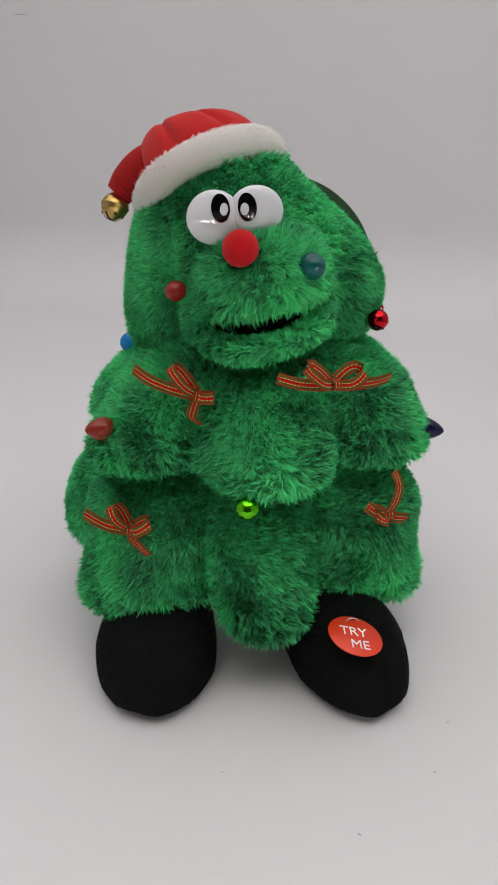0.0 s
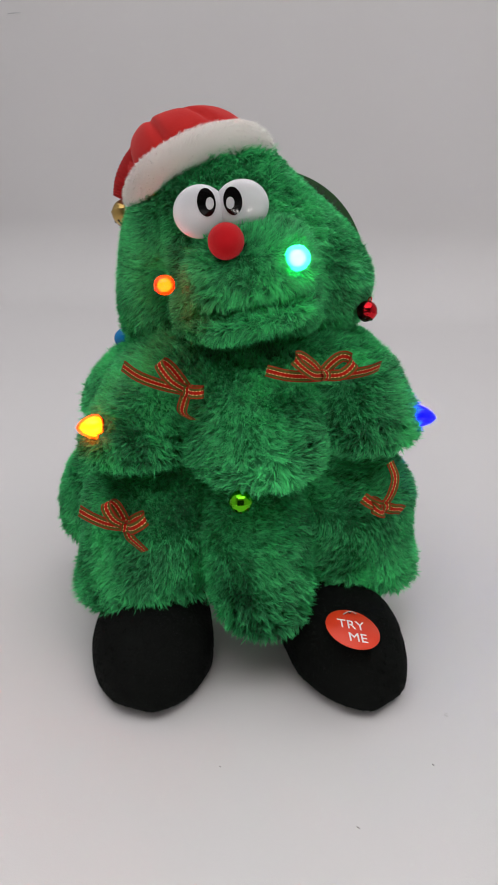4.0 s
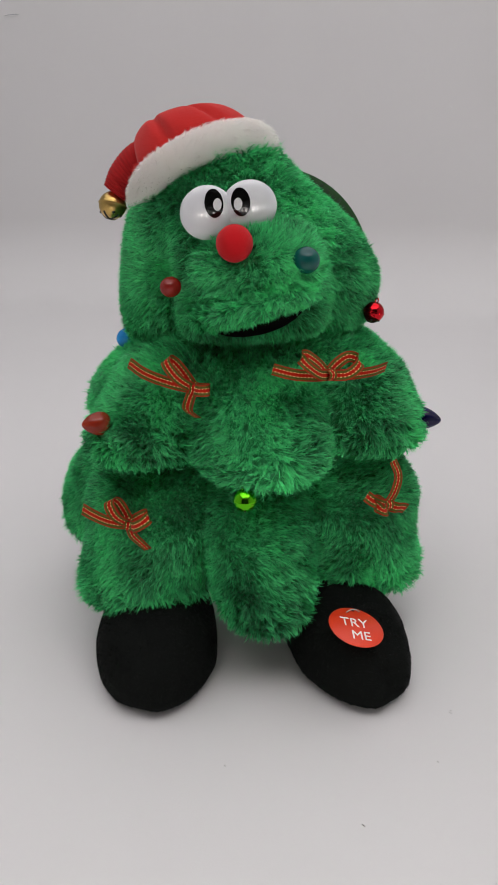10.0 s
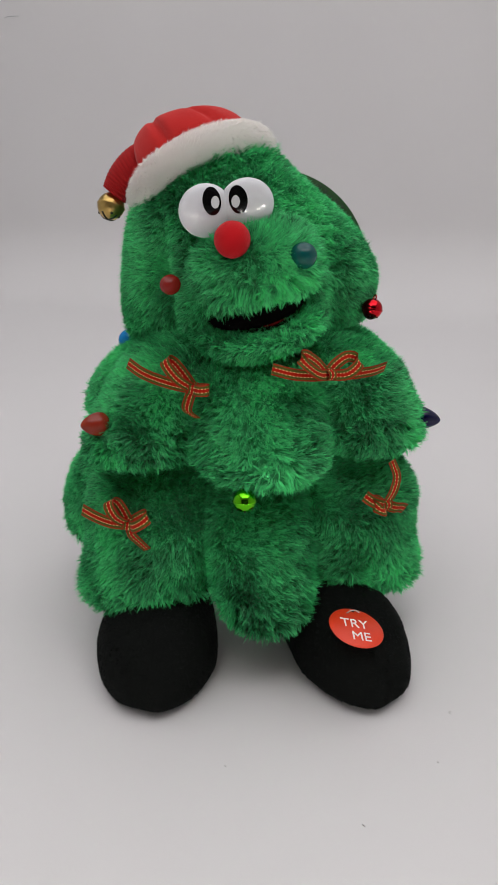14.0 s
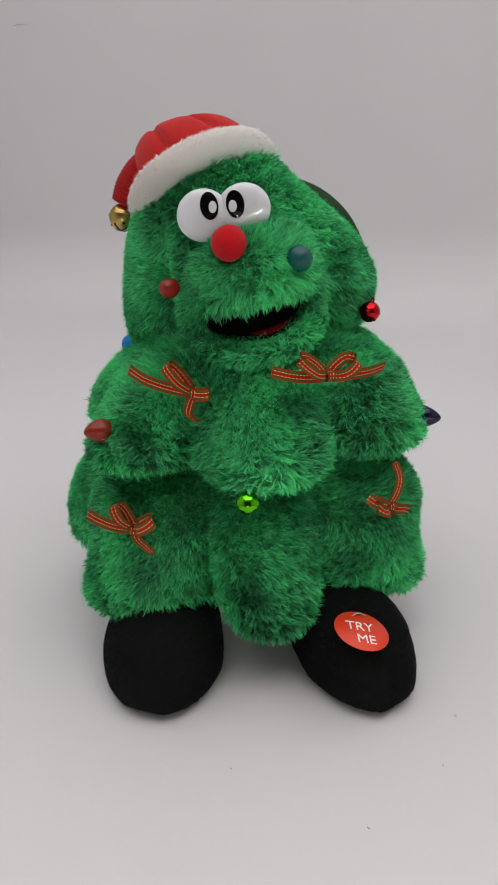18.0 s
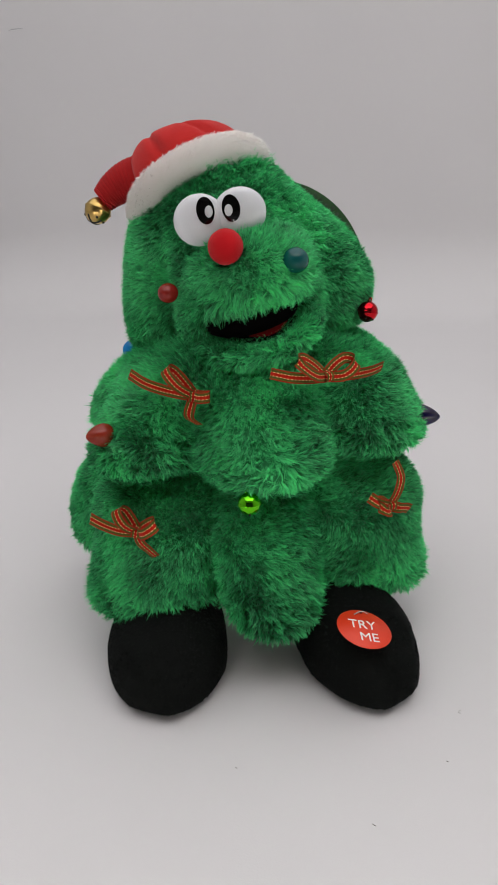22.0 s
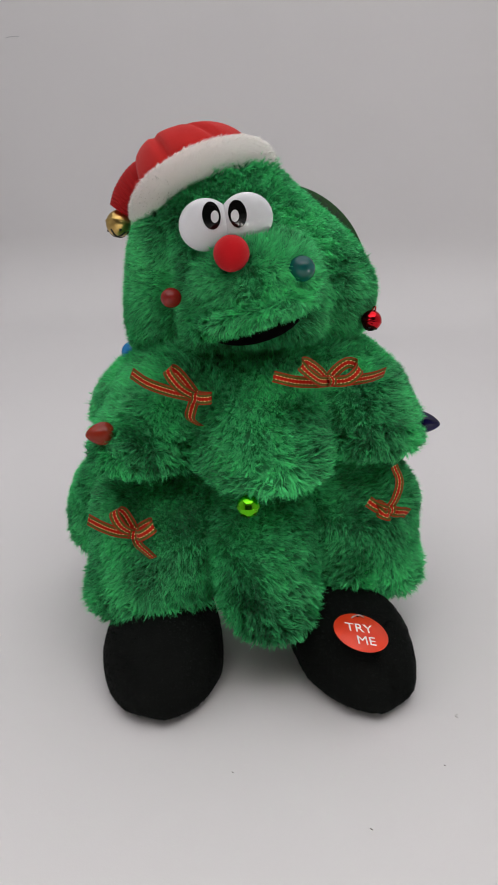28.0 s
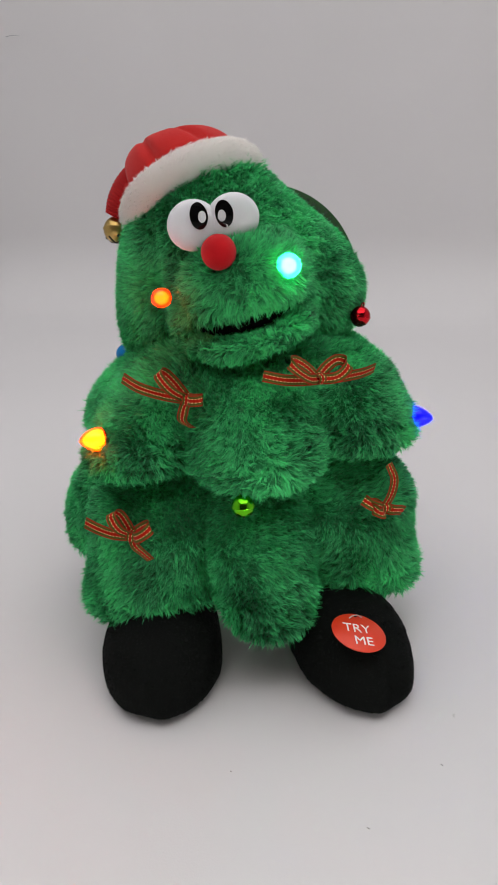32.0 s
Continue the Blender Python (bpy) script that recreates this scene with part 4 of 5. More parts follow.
# ---- movement ----
LOWER_ROWS = [
    (0, 0, 0, 0.03, 0, 0, 0), (0.5, -0.0005, 0.0004, 0.0302, 0, -0.72, 0.36), (1, -0.0007, 0, 0.0302, -0.05, -0.63, 0.57),
    (1.5, -0.0003, 0.0004, 0.0298, 0.06, 0.4, 0.08), (2, -0.0009, 0.0005, 0.0302, 0.02, -0.93, 0.79),
    (2.5, -0.0006, 0.0005, 0.0299, -0.15, 0.13, 0.35), (3, 0.0003, 0.0001, 0.0301, -0.19, 0, 0.04), (3.5, 0, 0.0008, 0.0298, 0.15, 0.26, 0.37),
    (4, -0.0006, 0.0008, 0.03, 0.26, -0.37, 0.66), (4.5, -0.0006, 0.0006, 0.0297, 0.11, 0.33, 0.66), (5, -0.0013, 0.0006, 0.0299, 0.16, -0.28, 0.93),
    (5.5, -0.0009, 0.0003, 0.0298, 0.02, 0.13, 0.65), (6, -0.0011, 0.001, 0.0301, 0.39, -0.97, 0.89),
    (6.5, -0.0007, 0.0006, 0.0297, 0.13, 0.47, 0.81), (7, -0.002, 0.0009, 0.0299, 0.27, -0.72, 1.28),
    (7.5, -0.0016, 0.0011, 0.0298, 0.1, -0.28, 0.96), (8, -0.0002, 0.0006, 0.0299, 0.19, 0, 0.32), (8.5, -0.0012, 0.0005, 0.03, 0.01, -0.52, 0.77),
    (9, -0.0015, 0.0008, 0.03, 0.07, -0.53, 0.96), (9.5, -0.0008, 0.0005, 0.0298, -0.18, 0.29, 0.57), (10, -0.0003, 0, 0.0299, -0.13, 0.2, 0.37),
    (10.5, -0.0007, 0.0009, 0.0298, 0.1, 0.16, 0.39), (11, -0.0013, 0.0005, 0.0304, 0, -1.44, 0.78), (11.5, 0, 0.0006, 0.0299, 0.07, 0.15, 0.28),
    (12, -0.0007, 0.0004, 0.03, 0.15, -0.49, 0.6), (12.5, -0.0004, 0.0008, 0.0302, 0.15, -0.73, 0.52), (13, 0, 0.0005, 0.0299, 0.15, 0.03, 0.23),
    (13.5, 0, 0.0002, 0.0306, 0, -1.48, 0.23), (14, -0.0001, 0.0006, 0.0301, -0.19, -0.15, 0.03), (14.5, 0.0008, 0, 0.0302, -0.19, -0.04, -0.25),
    (15, -0.0006, 0.0007, 0.0298, -0.14, 0.29, 0.57), (15.5, -0.0015, 0.001, 0.0299, -0.13, -0.28, 1.05),
    (16, -0.0018, 0.0008, 0.0298, -0.12, -0.25, 1.13), (16.5, -0.003, 0.0011, 0.0295, 0, -0.06, 2.1),
    (17, -0.0009, 0.0012, 0.0296, -0.14, 0.62, 0.81), (17.5, -0.0019, 0.0015, 0.0299, -0.16, -0.5, 1.18),
    (18, -0.0016, 0.0009, 0.03, -0.19, -0.45, 0.74), (18.5, -0.0008, 0.0014, 0.0298, -0.04, 0.09, 0.25),
    (19, -0.0013, 0.0006, 0.0304, 0, -1.39, 1.01), (19.5, -0.0026, 0.0019, 0.0296, -0.03, 0.04, 1.65),
    (20, 0.0001, 0.0009, 0.0301, -0.18, -0.02, 0.05), (20.5, -0.0009, 0.0008, 0.0305, 0.05, -1.55, 0.69),
    (21, 0.0004, -0.0001, 0.0303, -0.46, -0.14, -0.23), (21.5, -0.002, 0.001, 0.0301, -0.2, -0.87, 1.07),
    (22, -0.0015, 0.0009, 0.0299, 0.04, -0.45, 0.94), (22.5, -0.001, 0.0009, 0.0298, -0.09, 0.15, 0.87),
    (23, -0.0006, 0.0001, 0.03, -0.37, -0.05, 0.52), (23.5, 0.0006, 0.0002, 0.0303, -0.36, -0.2, -0.04), (24, 0, 0.0001, 0.0304, -0.3, -0.7, 0.24),
    (24.5, -0.0006, 0.0006, 0.0303, -0.23, -0.76, 0.47), (25, -0.0004, 0.0003, 0.0299, -0.35, 0.23, 0.47),
    (25.5, -0.0012, 0.0013, 0.0301, 0.04, -0.83, 1.02), (26, -0.0009, 0.0011, 0.03, -0.02, -0.31, 0.82),
    (26.5, -0.001, 0.0006, 0.03, -0.08, -0.43, 0.98), (27, -0.0015, 0.0012, 0.0302, -0.06, -0.97, 1.15),
    (27.5, -0.0012, 0.0012, 0.0299, -0.09, -0.19, 0.93), (28, -0.0007, 0.0009, 0.0299, -0.06, 0.05, 0.64),
    (28.5, -0.0007, 0.0001, 0.0301, -0.15, -0.35, 0.99), (29, -0.0017, 0.0012, 0.0304, -0.07, -1.6, 1.35),
    (29.5, 0.0001, 0.0001, 0.0305, -0.1, -1.04, 0.23), (30, 0, 0.0007, 0.0301, -0.17, -0.27, 0.29),
    (30.5, -0.0008, 0.0002, 0.0306, -0.22, -1.62, 0.8), (31, -0.0005, 0.0006, 0.03, -0.17, -0.24, 0.4),
    (31.5, -0.0017, 0.0008, 0.0302, -0.1, -1, 0.85), (32, -0.0015, 0.0014, 0.0301, -0.02, -0.85, 1.1),
]
MIDDLE_ROWS = [
    (0, 0, 0, 0.1, 0, 0, 0), (0.5, -0.0016, -0.0003, 0.1008, -0.2, -1.68, 0.16), (1, -0.0007, 0.0012, 0.1008, 0.32, -1.62, -0.1),
    (1.5, 0.0004, 0.0024, 0.1001, 0.59, 0.31, -0.21), (2, -0.0011, 0.0026, 0.1009, 0.39, -2.85, 0.18),
    (2.5, 0.0004, 0.0014, 0.0997, 0.05, -0.14, -0.24), (3, 0.0001, 0.0017, 0.1006, 0.39, 0.21, -0.31),
    (3.5, 0.0005, 0.0023, 0.0994, 0.27, 0.21, -0.11), (4, -0.0012, 0.003, 0.1, 0.5, -1.36, 0.26), (4.5, -0.0001, 0.0022, 0.0994, 0.31, 0.17, 0.06),
    (5, -0.001, 0.0034, 0.0994, 0.27, -1.51, 0.09), (5.5, -0.0004, 0.0022, 0.0998, 0.29, -0.37, 0.02), (6, -0.0026, 0.0038, 0.1005, 0.73, -2.78, 0.6),
    (6.5, -0.0003, 0.0023, 0.0993, 0.35, 0.43, 0.17), (7, -0.0018, 0.0046, 0.0992, 0.26, -2.8, 0.2),
    (7.5, -0.0011, 0.0029, 0.0994, 0.09, -1.03, 0.28), (8, -0.0001, 0.0018, 0.0994, 0.12, -0.08, 0), (8.5, -0.001, 0.0028, 0.0997, 0.06, -1.66, 0.18),
    (9, -0.0008, 0.0028, 0.099, -0.2, -1.95, 0.17), (9.5, 0.0003, 0.0024, 0.1001, 0.3, 0.42, -0.11), (10, 0.0004, 0.0024, 0.0993, -0.03, 0.04, -0.22),
    (10.5, -0.0008, 0.0023, 0.0998, 0.11, -0.04, 0.29), (11, -0.003, 0.0032, 0.1019, 0.62, -3.66, 0.59),
    (11.5, 0.0005, 0.0018, 0.0998, 0.26, 0.02, -0.03), (12, -0.0006, 0.0037, 0.0988, -0.22, -1.77, 0),
    (12.5, -0.0014, 0.0022, 0.101, 0.42, -2.08, 0.28), (13, 0.0004, 0.0014, 0.0993, 0.04, -0.28, -0.14),
    (13.5, -0.0019, 0.0019, 0.1014, 0.08, -3.13, 0.24), (14, -0.0006, -0.0003, 0.101, -0.06, -0.09, 0.01),
    (14.5, 0.0006, 0.001, 0.1005, 0.02, 0.08, -0.1), (15, 0.0002, 0.0035, 0.0996, 0.22, -0.05, 0.06),
    (15.5, -0.001, 0.0037, 0.1001, 0.23, -1.63, 0.37), (16, -0.0015, 0.0026, 0.1005, 0.2, -1.42, 0.5),
    (16.5, -0.0013, 0.0041, 0.0994, 0.29, -2.01, 0.58), (17, 0.0003, 0.0053, 0.0989, 0.35, 0.35, 0.05),
    (17.5, -0.0017, 0.0048, 0.1003, 0.29, -2.31, 0.49), (18, -0.0022, 0.0019, 0.1012, 0.17, -1.35, 0.59),
    (18.5, -0.0002, 0.0028, 0.0997, 0.01, -0.12, -0.02), (19, -0.0036, 0.0018, 0.1011, 0.18, -3.34, 0.83),
    (19.5, -0.0013, 0.0054, 0.0983, 0, -1.36, 0.48), (20, -0.0004, 0.0037, 0.1002, 0.22, 0.08, 0.06),
    (20.5, -0.0031, 0.0031, 0.1007, 0.04, -3.14, 0.61), (21, -0.0001, 0.0013, 0.1009, -0.06, -0.03, -0.02),
    (21.5, -0.0028, 0.0035, 0.1012, -0.01, -2.83, 0.44), (22, -0.0018, 0.0032, 0.0992, -0.25, -1.46, 0.56),
    (22.5, -0.0001, 0.0023, 0.0993, -0.24, -0.58, 0.19), (23, -0.0001, 0.0026, 0.1003, -0.05, -0.39, -0.04),
    (23.5, 0.0001, 0.0019, 0.1007, -0.08, -0.34, -0.01), (24, -0.0012, 0.0018, 0.1021, 0.27, -1.52, 0.2),
    (24.5, -0.0017, 0.0031, 0.1012, 0.05, -1.77, 0.32), (25, 0.0007, 0.0041, 0.0997, 0.08, 0.07, -0.22),
    (25.5, -0.0016, 0.0055, 0.1004, 0.31, -2.6, 0.34), (26, -0.001, 0.0044, 0.1003, 0.28, -1.12, 0.23),
    (26.5, -0.0009, 0.0042, 0.1001, 0.27, -1.37, 0.22), (27, -0.0022, 0.0043, 0.1009, 0.49, -2.66, 0.5),
    (27.5, -0.0006, 0.0047, 0.0995, 0.2, -1.01, 0.12), (28, -0.0006, 0.0035, 0.1005, 0.28, -0.04, 0.18),
    (28.5, -0.0007, 0.0033, 0.1003, 0.29, -0.94, 0.2), (29, -0.0035, 0.0038, 0.1022, 0.75, -3.9, 0.83),
    (29.5, -0.0012, 0.0036, 0.1012, 0.29, -1.92, 0.17), (30, -0.0008, 0.0006, 0.1008, -0.16, -0.31, 0.21),
    (30.5, -0.0028, 0.0035, 0.1019, 0.06, -3.37, 0.37), (31, -0.0006, 0.0035, 0.0999, -0.15, -0.47, 0.21),
    (31.5, -0.0026, 0.0034, 0.1007, -0.15, -2.64, 0.63), (32, -0.0025, 0.003, 0.1002, -0.23, -2.04, 0.79),
]
HEAD_ROWS = [
    (0, 0, 0, 0.23, 0, 0, 0), (0.5, -0.0033, 0.0089, 0.229, -1.41, -0.06, -1.32), (1, -0.0037, 0.0044, 0.2295, 0.05, -0.7, -0.71),
    (1.5, 0.0007, -0.0021, 0.2297, 0.72, 0.78, -0.25), (2, -0.0064, 0.0113, 0.2284, -0.67, -1.38, -0.97),
    (2.5, 0.0003, 0.0033, 0.2297, 0.23, -0.17, -0.04), (3, 0.0002, -0.002, 0.2302, 1.06, 0.24, -0.02),
    (3.5, 0.0014, -0.0001, 0.229, 0.96, 0.07, -0.31), (4, -0.0024, 0.0093, 0.2275, -0.2, -0.82, -1.02),
    (4.5, 0.0009, 0.0025, 0.228, 0.81, 0.12, -0.3), (5, -0.0025, 0.0096, 0.2272, -0.65, -0.63, -1.16), (5.5, 0, 0.0041, 0.2275, 0.08, -0.21, -0.61),
    (6, -0.0059, 0.0177, 0.2263, -1.15, -1.64, -1.65), (6.5, 0.0012, 0.0029, 0.2277, 1.11, 0.31, -0.14),
    (7, -0.0055, 0.0161, 0.2266, -1.6, -1.11, -1.79), (7.5, -0.0016, 0.0119, 0.227, -0.55, -0.46, -0.8), (8, 0, 0.0009, 0.2287, 0.87, 0.25, -0.19),
    (8.5, -0.0027, 0.0129, 0.227, -0.69, -0.53, -1.17), (9, -0.0031, 0.0126, 0.2267, -1.32, -0.83, -1.24),
    (9.5, 0.002, 0.0049, 0.2279, 0.06, 0.37, -0.27), (10, 0.0008, 0.0027, 0.2281, 0.52, 0.12, -0.07), (10.5, 0.0002, 0.0031, 0.228, 0.3, 0.24, -0.29),
    (11, -0.0092, 0.0119, 0.228, -0.61, -2.83, -1.02), (11.5, 0.0012, 0.0109, 0.2277, -0.49, -0.57, -0.52),
    (12, -0.0026, 0.0134, 0.2262, -1.97, -0.34, -1.33), (12.5, -0.0045, 0.0107, 0.2274, -0.23, -1.96, -1.11),
    (13, 0.0004, 0.0082, 0.228, -0.51, -0.04, -0.83), (13.5, -0.0067, 0.0156, 0.2275, -1.48, -1.84, -1.27),
    (14, 0.0006, 0.0075, 0.2286, -0.7, -0.72, -0.46), (14.5, 0.0012, 0.0031, 0.2293, 0.27, 0.09, -0.34),
    (15, 0.0005, 0.0048, 0.2277, 0.34, -0.13, -0.1), (15.5, -0.0034, 0.0105, 0.2273, -0.27, -1.22, -0.67),
    (16, -0.0031, 0.012, 0.2272, -0.69, -1.11, -0.87), (16.5, -0.0044, 0.0137, 0.2259, -0.35, -1.68, -0.79),
    (17, 0.0012, 0.0039, 0.2269, 0.57, 0.1, 0.25), (17.5, -0.0052, 0.0126, 0.227, -0.51, -1.64, -0.77),
    (18, -0.0032, 0.0128, 0.2277, -1.18, -0.98, -1.06), (18.5, -0.0006, 0.002, 0.229, 0.85, -0.11, 0.19),
    (19, -0.0086, 0.0129, 0.2278, -0.27, -2.34, -1.12), (19.5, -0.0025, 0.015, 0.2256, -1.02, -1.34, -0.87),
    (20, 0.0014, 0.0088, 0.2278, -1.05, -0.24, -0.9), (20.5, -0.0074, 0.0141, 0.2262, -1.95, -2.07, -1.21),
    (21, 0.0021, 0.0105, 0.2282, -1.38, -0.55, -1.35), (21.5, -0.0055, 0.0173, 0.2267, -1.71, -1.64, -2.34),
    (22, -0.0026, 0.0148, 0.2259, -1.6, -1.54, -1.25), (22.5, -0.0004, 0.0075, 0.2265, 0.15, -0.68, -0.38),
    (23, -0.0008, 0.0029, 0.2286, 0.26, -0.34, -0.24), (23.5, -0.0001, 0.0035, 0.229, 0.25, -0.55, -0.44),
    (24, -0.0027, 0.0116, 0.2282, -0.84, -0.88, -1.13), (24.5, -0.0029, 0.0136, 0.227, -1.26, -1.51, -1.28),
    (25, 0.0022, 0.0108, 0.2272, -0.83, -0.12, -1.07), (25.5, -0.0042, 0.017, 0.2255, -2.36, -1.36, -1.88),
    (26, -0.0013, 0.0111, 0.2262, -1.07, -0.71, -1.38), (26.5, -0.0024, 0.0113, 0.2266, -0.84, -0.88, -1.05),
    (27, -0.0059, 0.0114, 0.2271, -0.91, -2.21, -1.15), (27.5, -0.0017, 0.0074, 0.2271, 0.04, -1.01, -0.93),
    (28, 0.001, 0.0076, 0.2265, -0.37, -0.15, -1.13), (28.5, -0.0018, 0.0104, 0.2269, -0.51, -0.57, -0.69),
    (29, -0.0095, 0.0129, 0.2274, -1.26, -3.33, -1.13), (29.5, -0.0036, 0.0145, 0.2274, -1.67, -1.74, -1.52),
    (30, 0.0002, 0.0048, 0.2282, -0.1, -0.44, -0.73), (30.5, -0.0073, 0.0151, 0.2272, -2.39, -2.58, -1.87),
    (31, -0.0004, 0.0074, 0.2277, -0.7, -0.72, -0.41), (31.5, -0.0059, 0.0159, 0.2269, -1.81, -1.64, -1.21),
    (32, -0.0043, 0.0148, 0.2263, -1.19, -1.54, -1.08),
]
JAW_ROWS = [
    (0, 7), (0.1, 2), (0.2, 7), (0.3, 11), (0.4, 9), (0.5, 8), (0.6, 2), (0.7, 7), (0.8, 11), (0.9, 10), (1, 0), (1.1, 0), (1.2, 8), (1.3, 9),
    (1.4, 7), (1.5, 5), (1.6, 3), (1.8, 5), (2, 12), (2.2, 4), (2.4, 11), (2.5, 7), (2.6, 2), (2.8, 1), (3, 0), (3.2, 2), (3.4, 0), (3.8, 8),
    (4.1, 2), (4.5, 10), (4.8, 2), (5.1, 8), (5.5, 0), (5.7, 9), (5.9, 12), (6, 1), (6.1, 7), (6.3, 2), (6.5, 3), (6.7, 8), (6.9, 10), (7, 5),
    (7.1, 3), (7.3, 4), (7.5, 7), (7.7, 10), (7.9, 1), (8, 0), (8.1, 1), (8.3, 4), (8.5, 12), (8.7, 11), (8.9, 12), (9, 8), (9.1, 9), (9.3, 9),
    (9.5, 5), (9.7, 1), (9.9, 0), (10, 0), (10.3, 0), (10.5, 7), (10.7, 11), (10.9, 3), (11, 8), (11.1, 12), (11.3, 1), (11.5, 12), (11.7, 4),
    (11.9, 12), (12, 11), (12.1, 7), (12.3, 11), (12.5, 2), (12.7, 10), (12.9, 4), (13, 14), (13.1, 11), (13.3, 4), (13.5, 11), (13.7, 3), (13.9, 9),
    (14, 9), (14.1, 1), (14.3, 1), (14.5, 6), (14.8, 10), (15.2, 2), (15.5, 9), (15.8, 1), (16.2, 8), (16.5, 4), (16.7, 10), (16.9, 0), (17, 0),
    (17.1, 0), (17.3, 2), (17.5, 6), (17.7, 8), (17.9, 11), (18, 11), (18.1, 0), (18.3, 0), (18.5, 0), (18.7, 7), (18.9, 2), (19, 0), (19.1, 10),
    (19.3, 0), (19.5, 12), (19.7, 2), (19.9, 12), (20, 12), (20.1, 5), (20.3, 9), (20.5, 11), (20.7, 9), (20.9, 10), (21, 10), (21.1, 4), (21.3, 12),
    (21.5, 0), (21.7, 12), (21.9, 2), (22, 12), (22.1, 4), (22.3, 0), (22.5, 0), (22.9, 0), (23, 0), (23.3, 0), (23.5, 3), (23.7, 12), (23.9, 6),
    (24, 7), (24.1, 9), (24.3, 5), (24.5, 9), (24.7, 4), (24.9, 12), (25, 10), (25.1, 2), (25.3, 9), (25.5, 10), (25.8, 2), (26.1, 9), (26.5, 1),
    (26.8, 10), (27.1, 2), (27.5, 1), (27.7, 6), (27.9, 12), (28, 0), (28.1, 0), (28.3, 0), (28.5, 10), (28.7, 12), (28.9, 1), (29, 0), (29.1, 1),
    (29.3, 3), (29.5, 11), (29.7, 9), (29.9, 1), (30, 5), (30.1, 12), (30.3, 9), (30.5, 8), (31, 8), (32, 7),
]
TAIL_ROWS = [
    (0, 0), (1, -15.38), (2, 5.88), (3, -13.86), (6, -17.45), (7, -8.48), (8, -10.4), (9, -6.31), (10, -3.33), (11, -1.4), (12, -19.36), (13, 5.55),
    (14, -1.33), (17, 1.81), (18, -9.21), (19, -12.19), (20, -9.02), (21, -13.12), (22, 11.81), (23, -12.67), (24, 4.02), (25, -13.38), (28, -6.31),
    (29, -0.21), (30, -11.88), (31, -6.4), (32, -11.48),
]
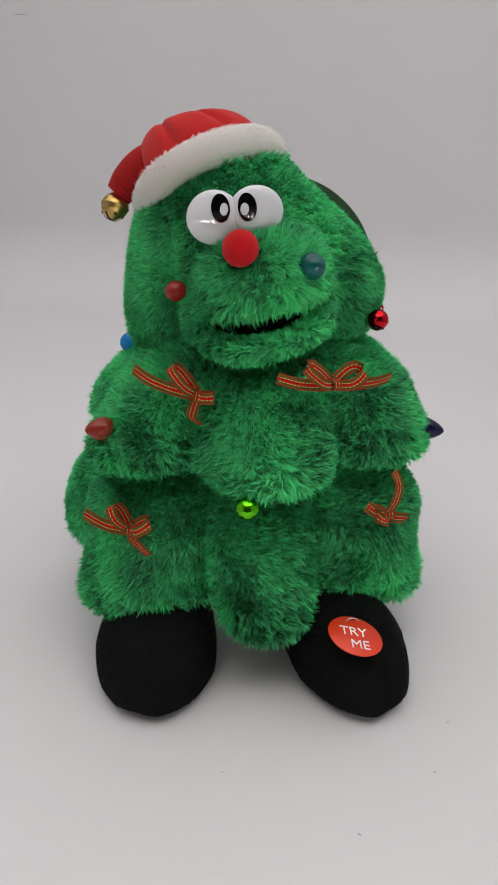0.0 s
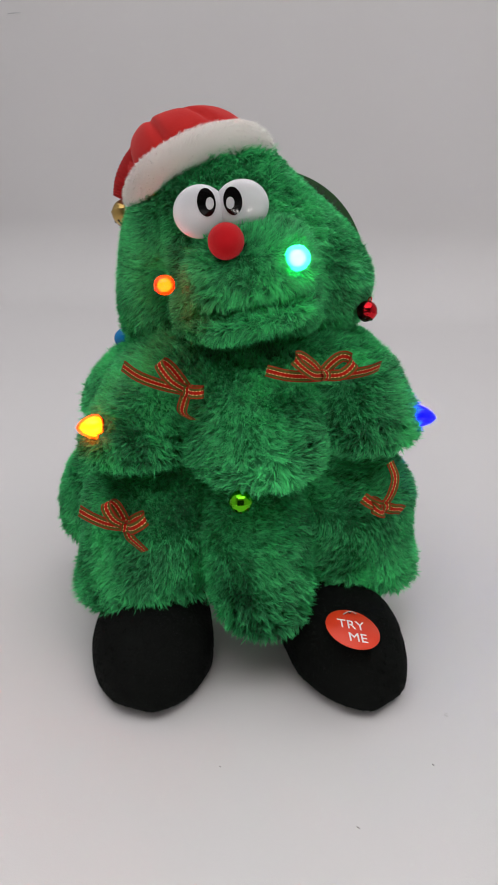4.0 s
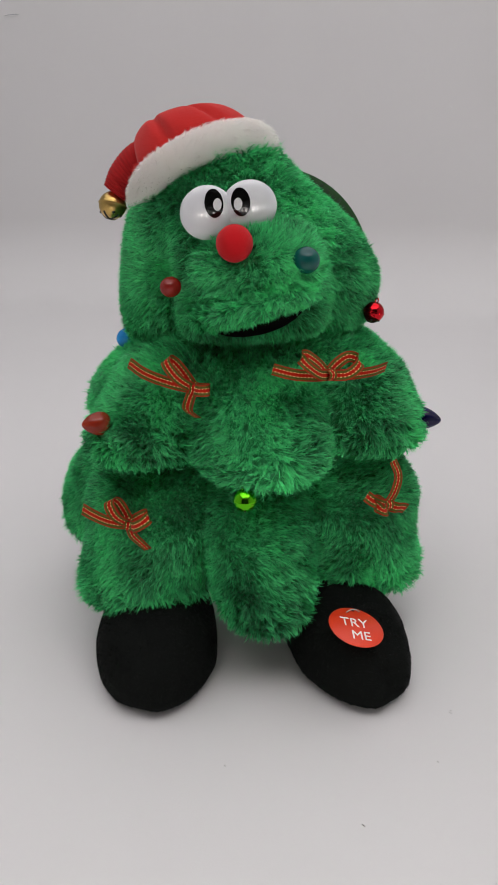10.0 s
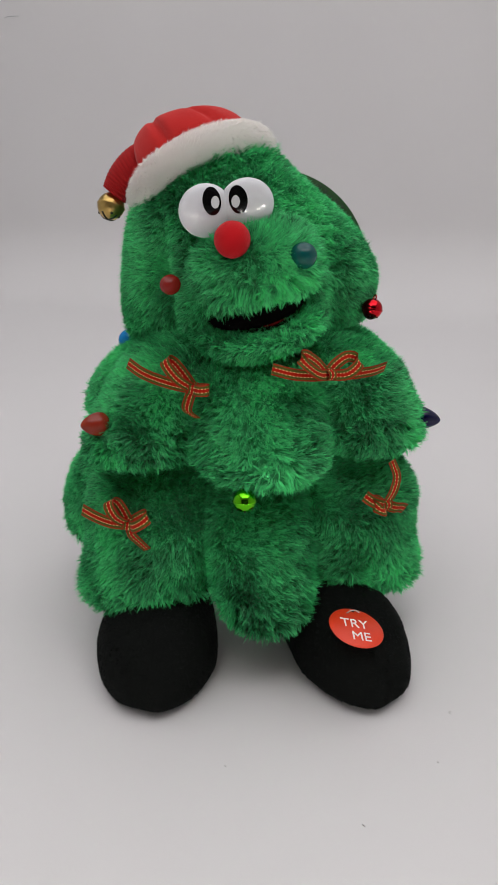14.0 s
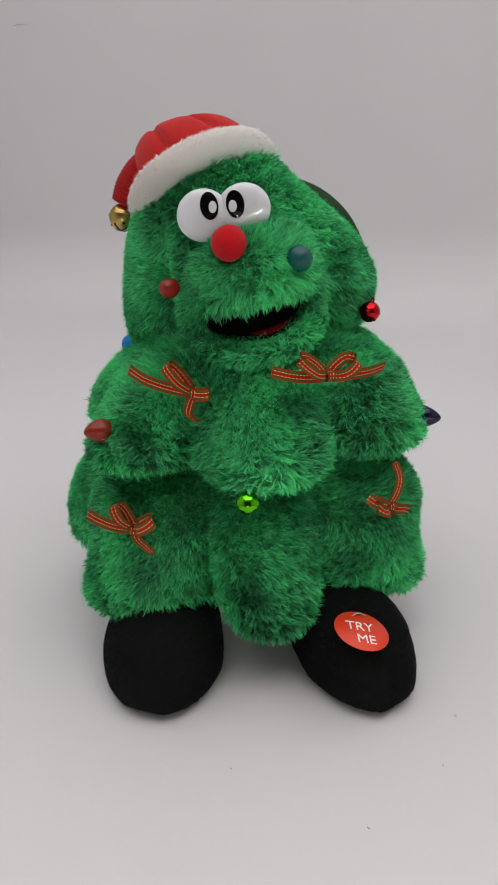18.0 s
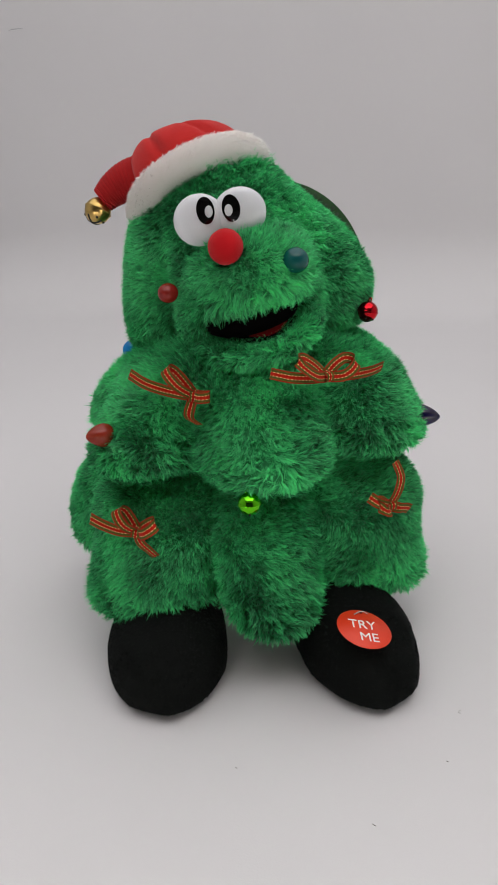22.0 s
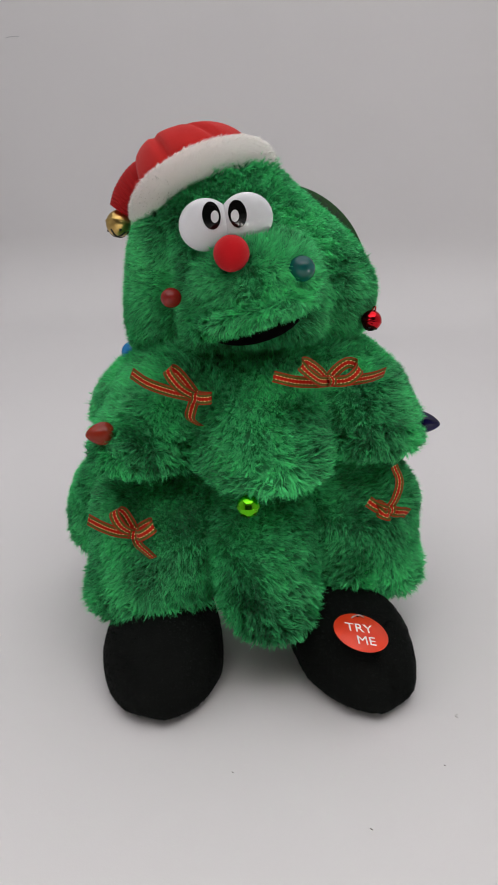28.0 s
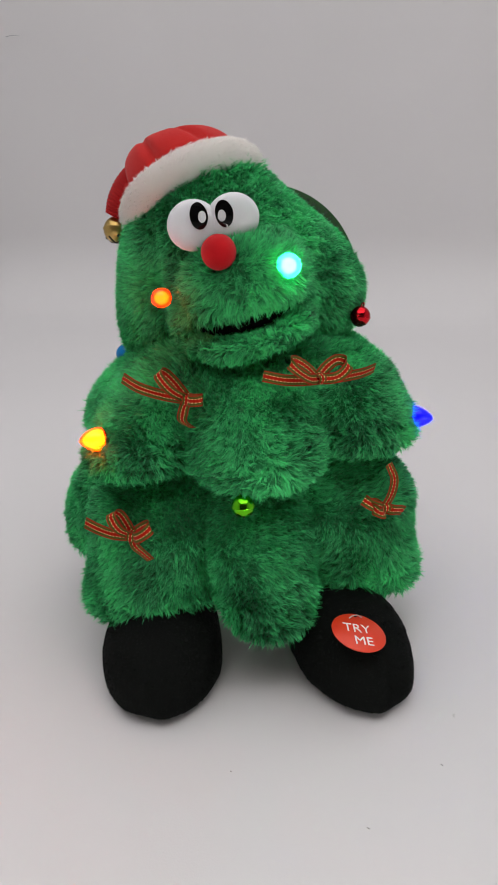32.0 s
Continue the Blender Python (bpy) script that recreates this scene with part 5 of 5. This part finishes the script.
LIGHT_ROWS = [
    (0, 0), (0.3, 0), (0.333, 0), (0.4, 1), (0.5, 1), (0.533, 1), (0.6, 0), (0.8, 0), (0.833, 0), (0.9, 1), (1, 1), (1.033, 1), (1.1, 0), (1.3, 0),
    (1.333, 0), (1.4, 1), (1.5, 1), (1.533, 1), (1.6, 0), (1.9, 0), (1.933, 0), (2, 1), (2.1, 1), (2.133, 1), (2.2, 0), (2.3, 0), (2.333, 0),
    (2.4, 1), (2.9, 1), (2.933, 1), (3, 0), (3.1, 0), (3.133, 0), (3.2, 1), (3.4, 1), (3.433, 1), (3.5, 0), (3.9, 0), (3.933, 0), (4, 1), (4.2, 1),
    (4.233, 1), (4.3, 0), (4.7, 0), (4.733, 0), (4.8, 1), (5, 1), (5.033, 1), (5.1, 0), (5.6, 0), (5.633, 0), (5.7, 1), (5.8, 1), (5.833, 1),
    (5.9, 0), (6, 0), (6.033, 0), (6.1, 1), (6.3, 1), (6.333, 1), (6.4, 0), (6.6, 0), (6.633, 0), (6.7, 1), (6.8, 1), (6.833, 1), (6.9, 0), (7, 0),
    (7.033, 0), (7.1, 1), (7.2, 1), (7.233, 1), (7.3, 0), (7.6, 0), (7.633, 0), (7.7, 1), (7.8, 1), (7.833, 1), (7.9, 0), (8.4, 0), (8.433, 0),
    (8.5, 1), (8.8, 1), (8.833, 1), (8.9, 0), (8.933, 0), (9, 1), (9.1, 1), (9.2, 1), (9.233, 1), (9.3, 0), (10.6, 0), (10.633, 0), (10.7, 1),
    (10.9, 1), (10.933, 1), (11, 0), (11.2, 0), (11.233, 0), (11.3, 1), (11.4, 1), (11.433, 1), (11.5, 0), (11.6, 0), (11.633, 0), (11.7, 1),
    (11.8, 1), (11.833, 1), (11.9, 0), (12.2, 0), (12.233, 0), (12.3, 1), (12.4, 1), (12.433, 1), (12.5, 0), (12.6, 0), (12.633, 0), (12.7, 1),
    (12.8, 1), (12.833, 1), (12.9, 0), (13, 0), (13.033, 0), (13.1, 1), (13.4, 1), (13.433, 1), (13.5, 0), (13.6, 0), (13.633, 0), (13.7, 1),
    (13.8, 1), (13.833, 1), (13.9, 0), (14.7, 0), (14.733, 0), (14.8, 1), (15, 1), (15.033, 1), (15.1, 0), (15.6, 0), (15.633, 0), (15.7, 1),
    (15.9, 1), (15.933, 1), (16, 0), (16.6, 0), (16.633, 0), (16.7, 1), (16.8, 1), (16.833, 1), (16.9, 0), (17.2, 0), (17.233, 0), (17.3, 1),
    (17.4, 1), (17.433, 1), (17.5, 0), (17.7, 0), (17.733, 0), (17.8, 1), (17.9, 1), (17.933, 1), (18, 0), (18.6, 0), (18.633, 0), (18.7, 1),
    (18.9, 1), (18.933, 1), (19, 0), (19.2, 0), (19.233, 0), (19.3, 1), (19.4, 1), (19.433, 1), (19.5, 0), (19.6, 0), (19.633, 0), (19.7, 1),
    (19.9, 1), (19.933, 1), (20, 0), (20.2, 0), (20.233, 0), (20.3, 1), (20.4, 1), (20.433, 1), (20.5, 0), (20.6, 0), (20.633, 0), (20.7, 1),
    (20.9, 1), (20.933, 1), (21, 0), (21.2, 0), (21.233, 0), (21.3, 1), (21.4, 1), (21.433, 1), (21.5, 0), (21.6, 0), (21.633, 0), (21.7, 1),
    (21.8, 1), (21.833, 1), (21.9, 0), (22.2, 0), (22.233, 0), (22.3, 1), (22.4, 1), (22.433, 1), (22.5, 0), (22.8, 0), (22.833, 0), (22.9, 1),
    (22.933, 1), (23, 0), (23.4, 0), (23.433, 0), (23.5, 1), (23.6, 1), (23.633, 1), (23.7, 0), (23.9, 0), (23.933, 0), (24, 1), (24.2, 1),
    (24.233, 1), (24.3, 0), (24.4, 0), (24.433, 0), (24.5, 1), (24.6, 1), (24.633, 1), (24.7, 0), (24.8, 0), (24.833, 0), (24.9, 1), (25.2, 1),
    (25.233, 1), (25.3, 0), (25.4, 0), (25.433, 0), (25.5, 1), (25.7, 1), (25.733, 1), (25.8, 0), (26.2, 0), (26.233, 0), (26.3, 1), (26.5, 1),
    (26.533, 1), (26.6, 0), (27.6, 0), (27.633, 0), (27.7, 1), (27.8, 1), (27.833, 1), (27.9, 0), (28, 0), (28.033, 0), (28.1, 1), (28.2, 1),
    (28.233, 1), (28.3, 0), (28.333, 0), (28.4, 1), (28.6, 1), (28.633, 1), (28.7, 0), (28.9, 0), (28.933, 0), (29, 1), (29.033, 1), (29.1, 0),
    (29.2, 0), (29.233, 0), (29.3, 1), (29.4, 1), (29.433, 1), (29.5, 0), (29.533, 0), (29.6, 1), (30, 1), (30.033, 1), (30.1, 0), (30.133, 0),
    (30.2, 1), (30.6, 1), (30.633, 1), (30.7, 0), (30.733, 0), (30.8, 1), (30.833, 1), (30.9, 0), (31, 0), (31.033, 0), (31.1, 1), (31.133, 1),
    (31.2, 0), (31.233, 0), (31.3, 1), (31.4, 1), (31.433, 1), (31.5, 0), (31.6, 0), (31.633, 0), (31.7, 1), (31.8, 1), (31.833, 1), (31.9, 0),
    (31.933, 0), (32, 1),
]


def jaw_pose(deg):
    drop = 7.6 + min((deg - 7) * 2.4, 8.4) if deg > 7 else 7.6 - 0.778 * (7 - deg) ** 1.6
    return Matrix.Translation(jaw_at) @ pose(0, 0, 0, 0, -13, YAW) @ pose(0, 0, 0, drop, 0, 0) @ pose(0, 0, 0, 0, -13, YAW).inverted()


def motions():
    walk(lower, [(t, pose(x, y, z, rx, ry, rz)) for t, x, y, z, rx, ry, rz in LOWER_ROWS])
    walk(middle, [(t, pose(x, y, z, rx, ry, rz)) for t, x, y, z, rx, ry, rz in MIDDLE_ROWS])
    walk(head, [(t, pose(x, y, z, rx, ry, rz)) for t, x, y, z, rx, ry, rz in HEAD_ROWS])
    for ob in (jaw, tongue, jaw_lining):
        walk(ob, [(t, jaw_pose(deg)) for t, deg in JAW_ROWS])
    for ob in SWINGING:
        walk(ob, [(t, Matrix.Translation(tail_at) @ pose(0, 0, 0, 0, deg, 0)) for t, deg in TAIL_ROWS])
    switch = []
    for (t0, a), (t1, b) in zip(LIGHT_ROWS, LIGHT_ROWS[1:]):
        switch.append((t0, a))
        if a != b and t1 - t0 > 0.05:
            switch.append((t1 - 1 / FPS, a))
    switch.append(LIGHT_ROWS[-1])
    for led, m, inward in LEDS:
        walk(led, [(t, Matrix.Translation(inward * (1 - on)) @ m) for t, on in switch])


motions()
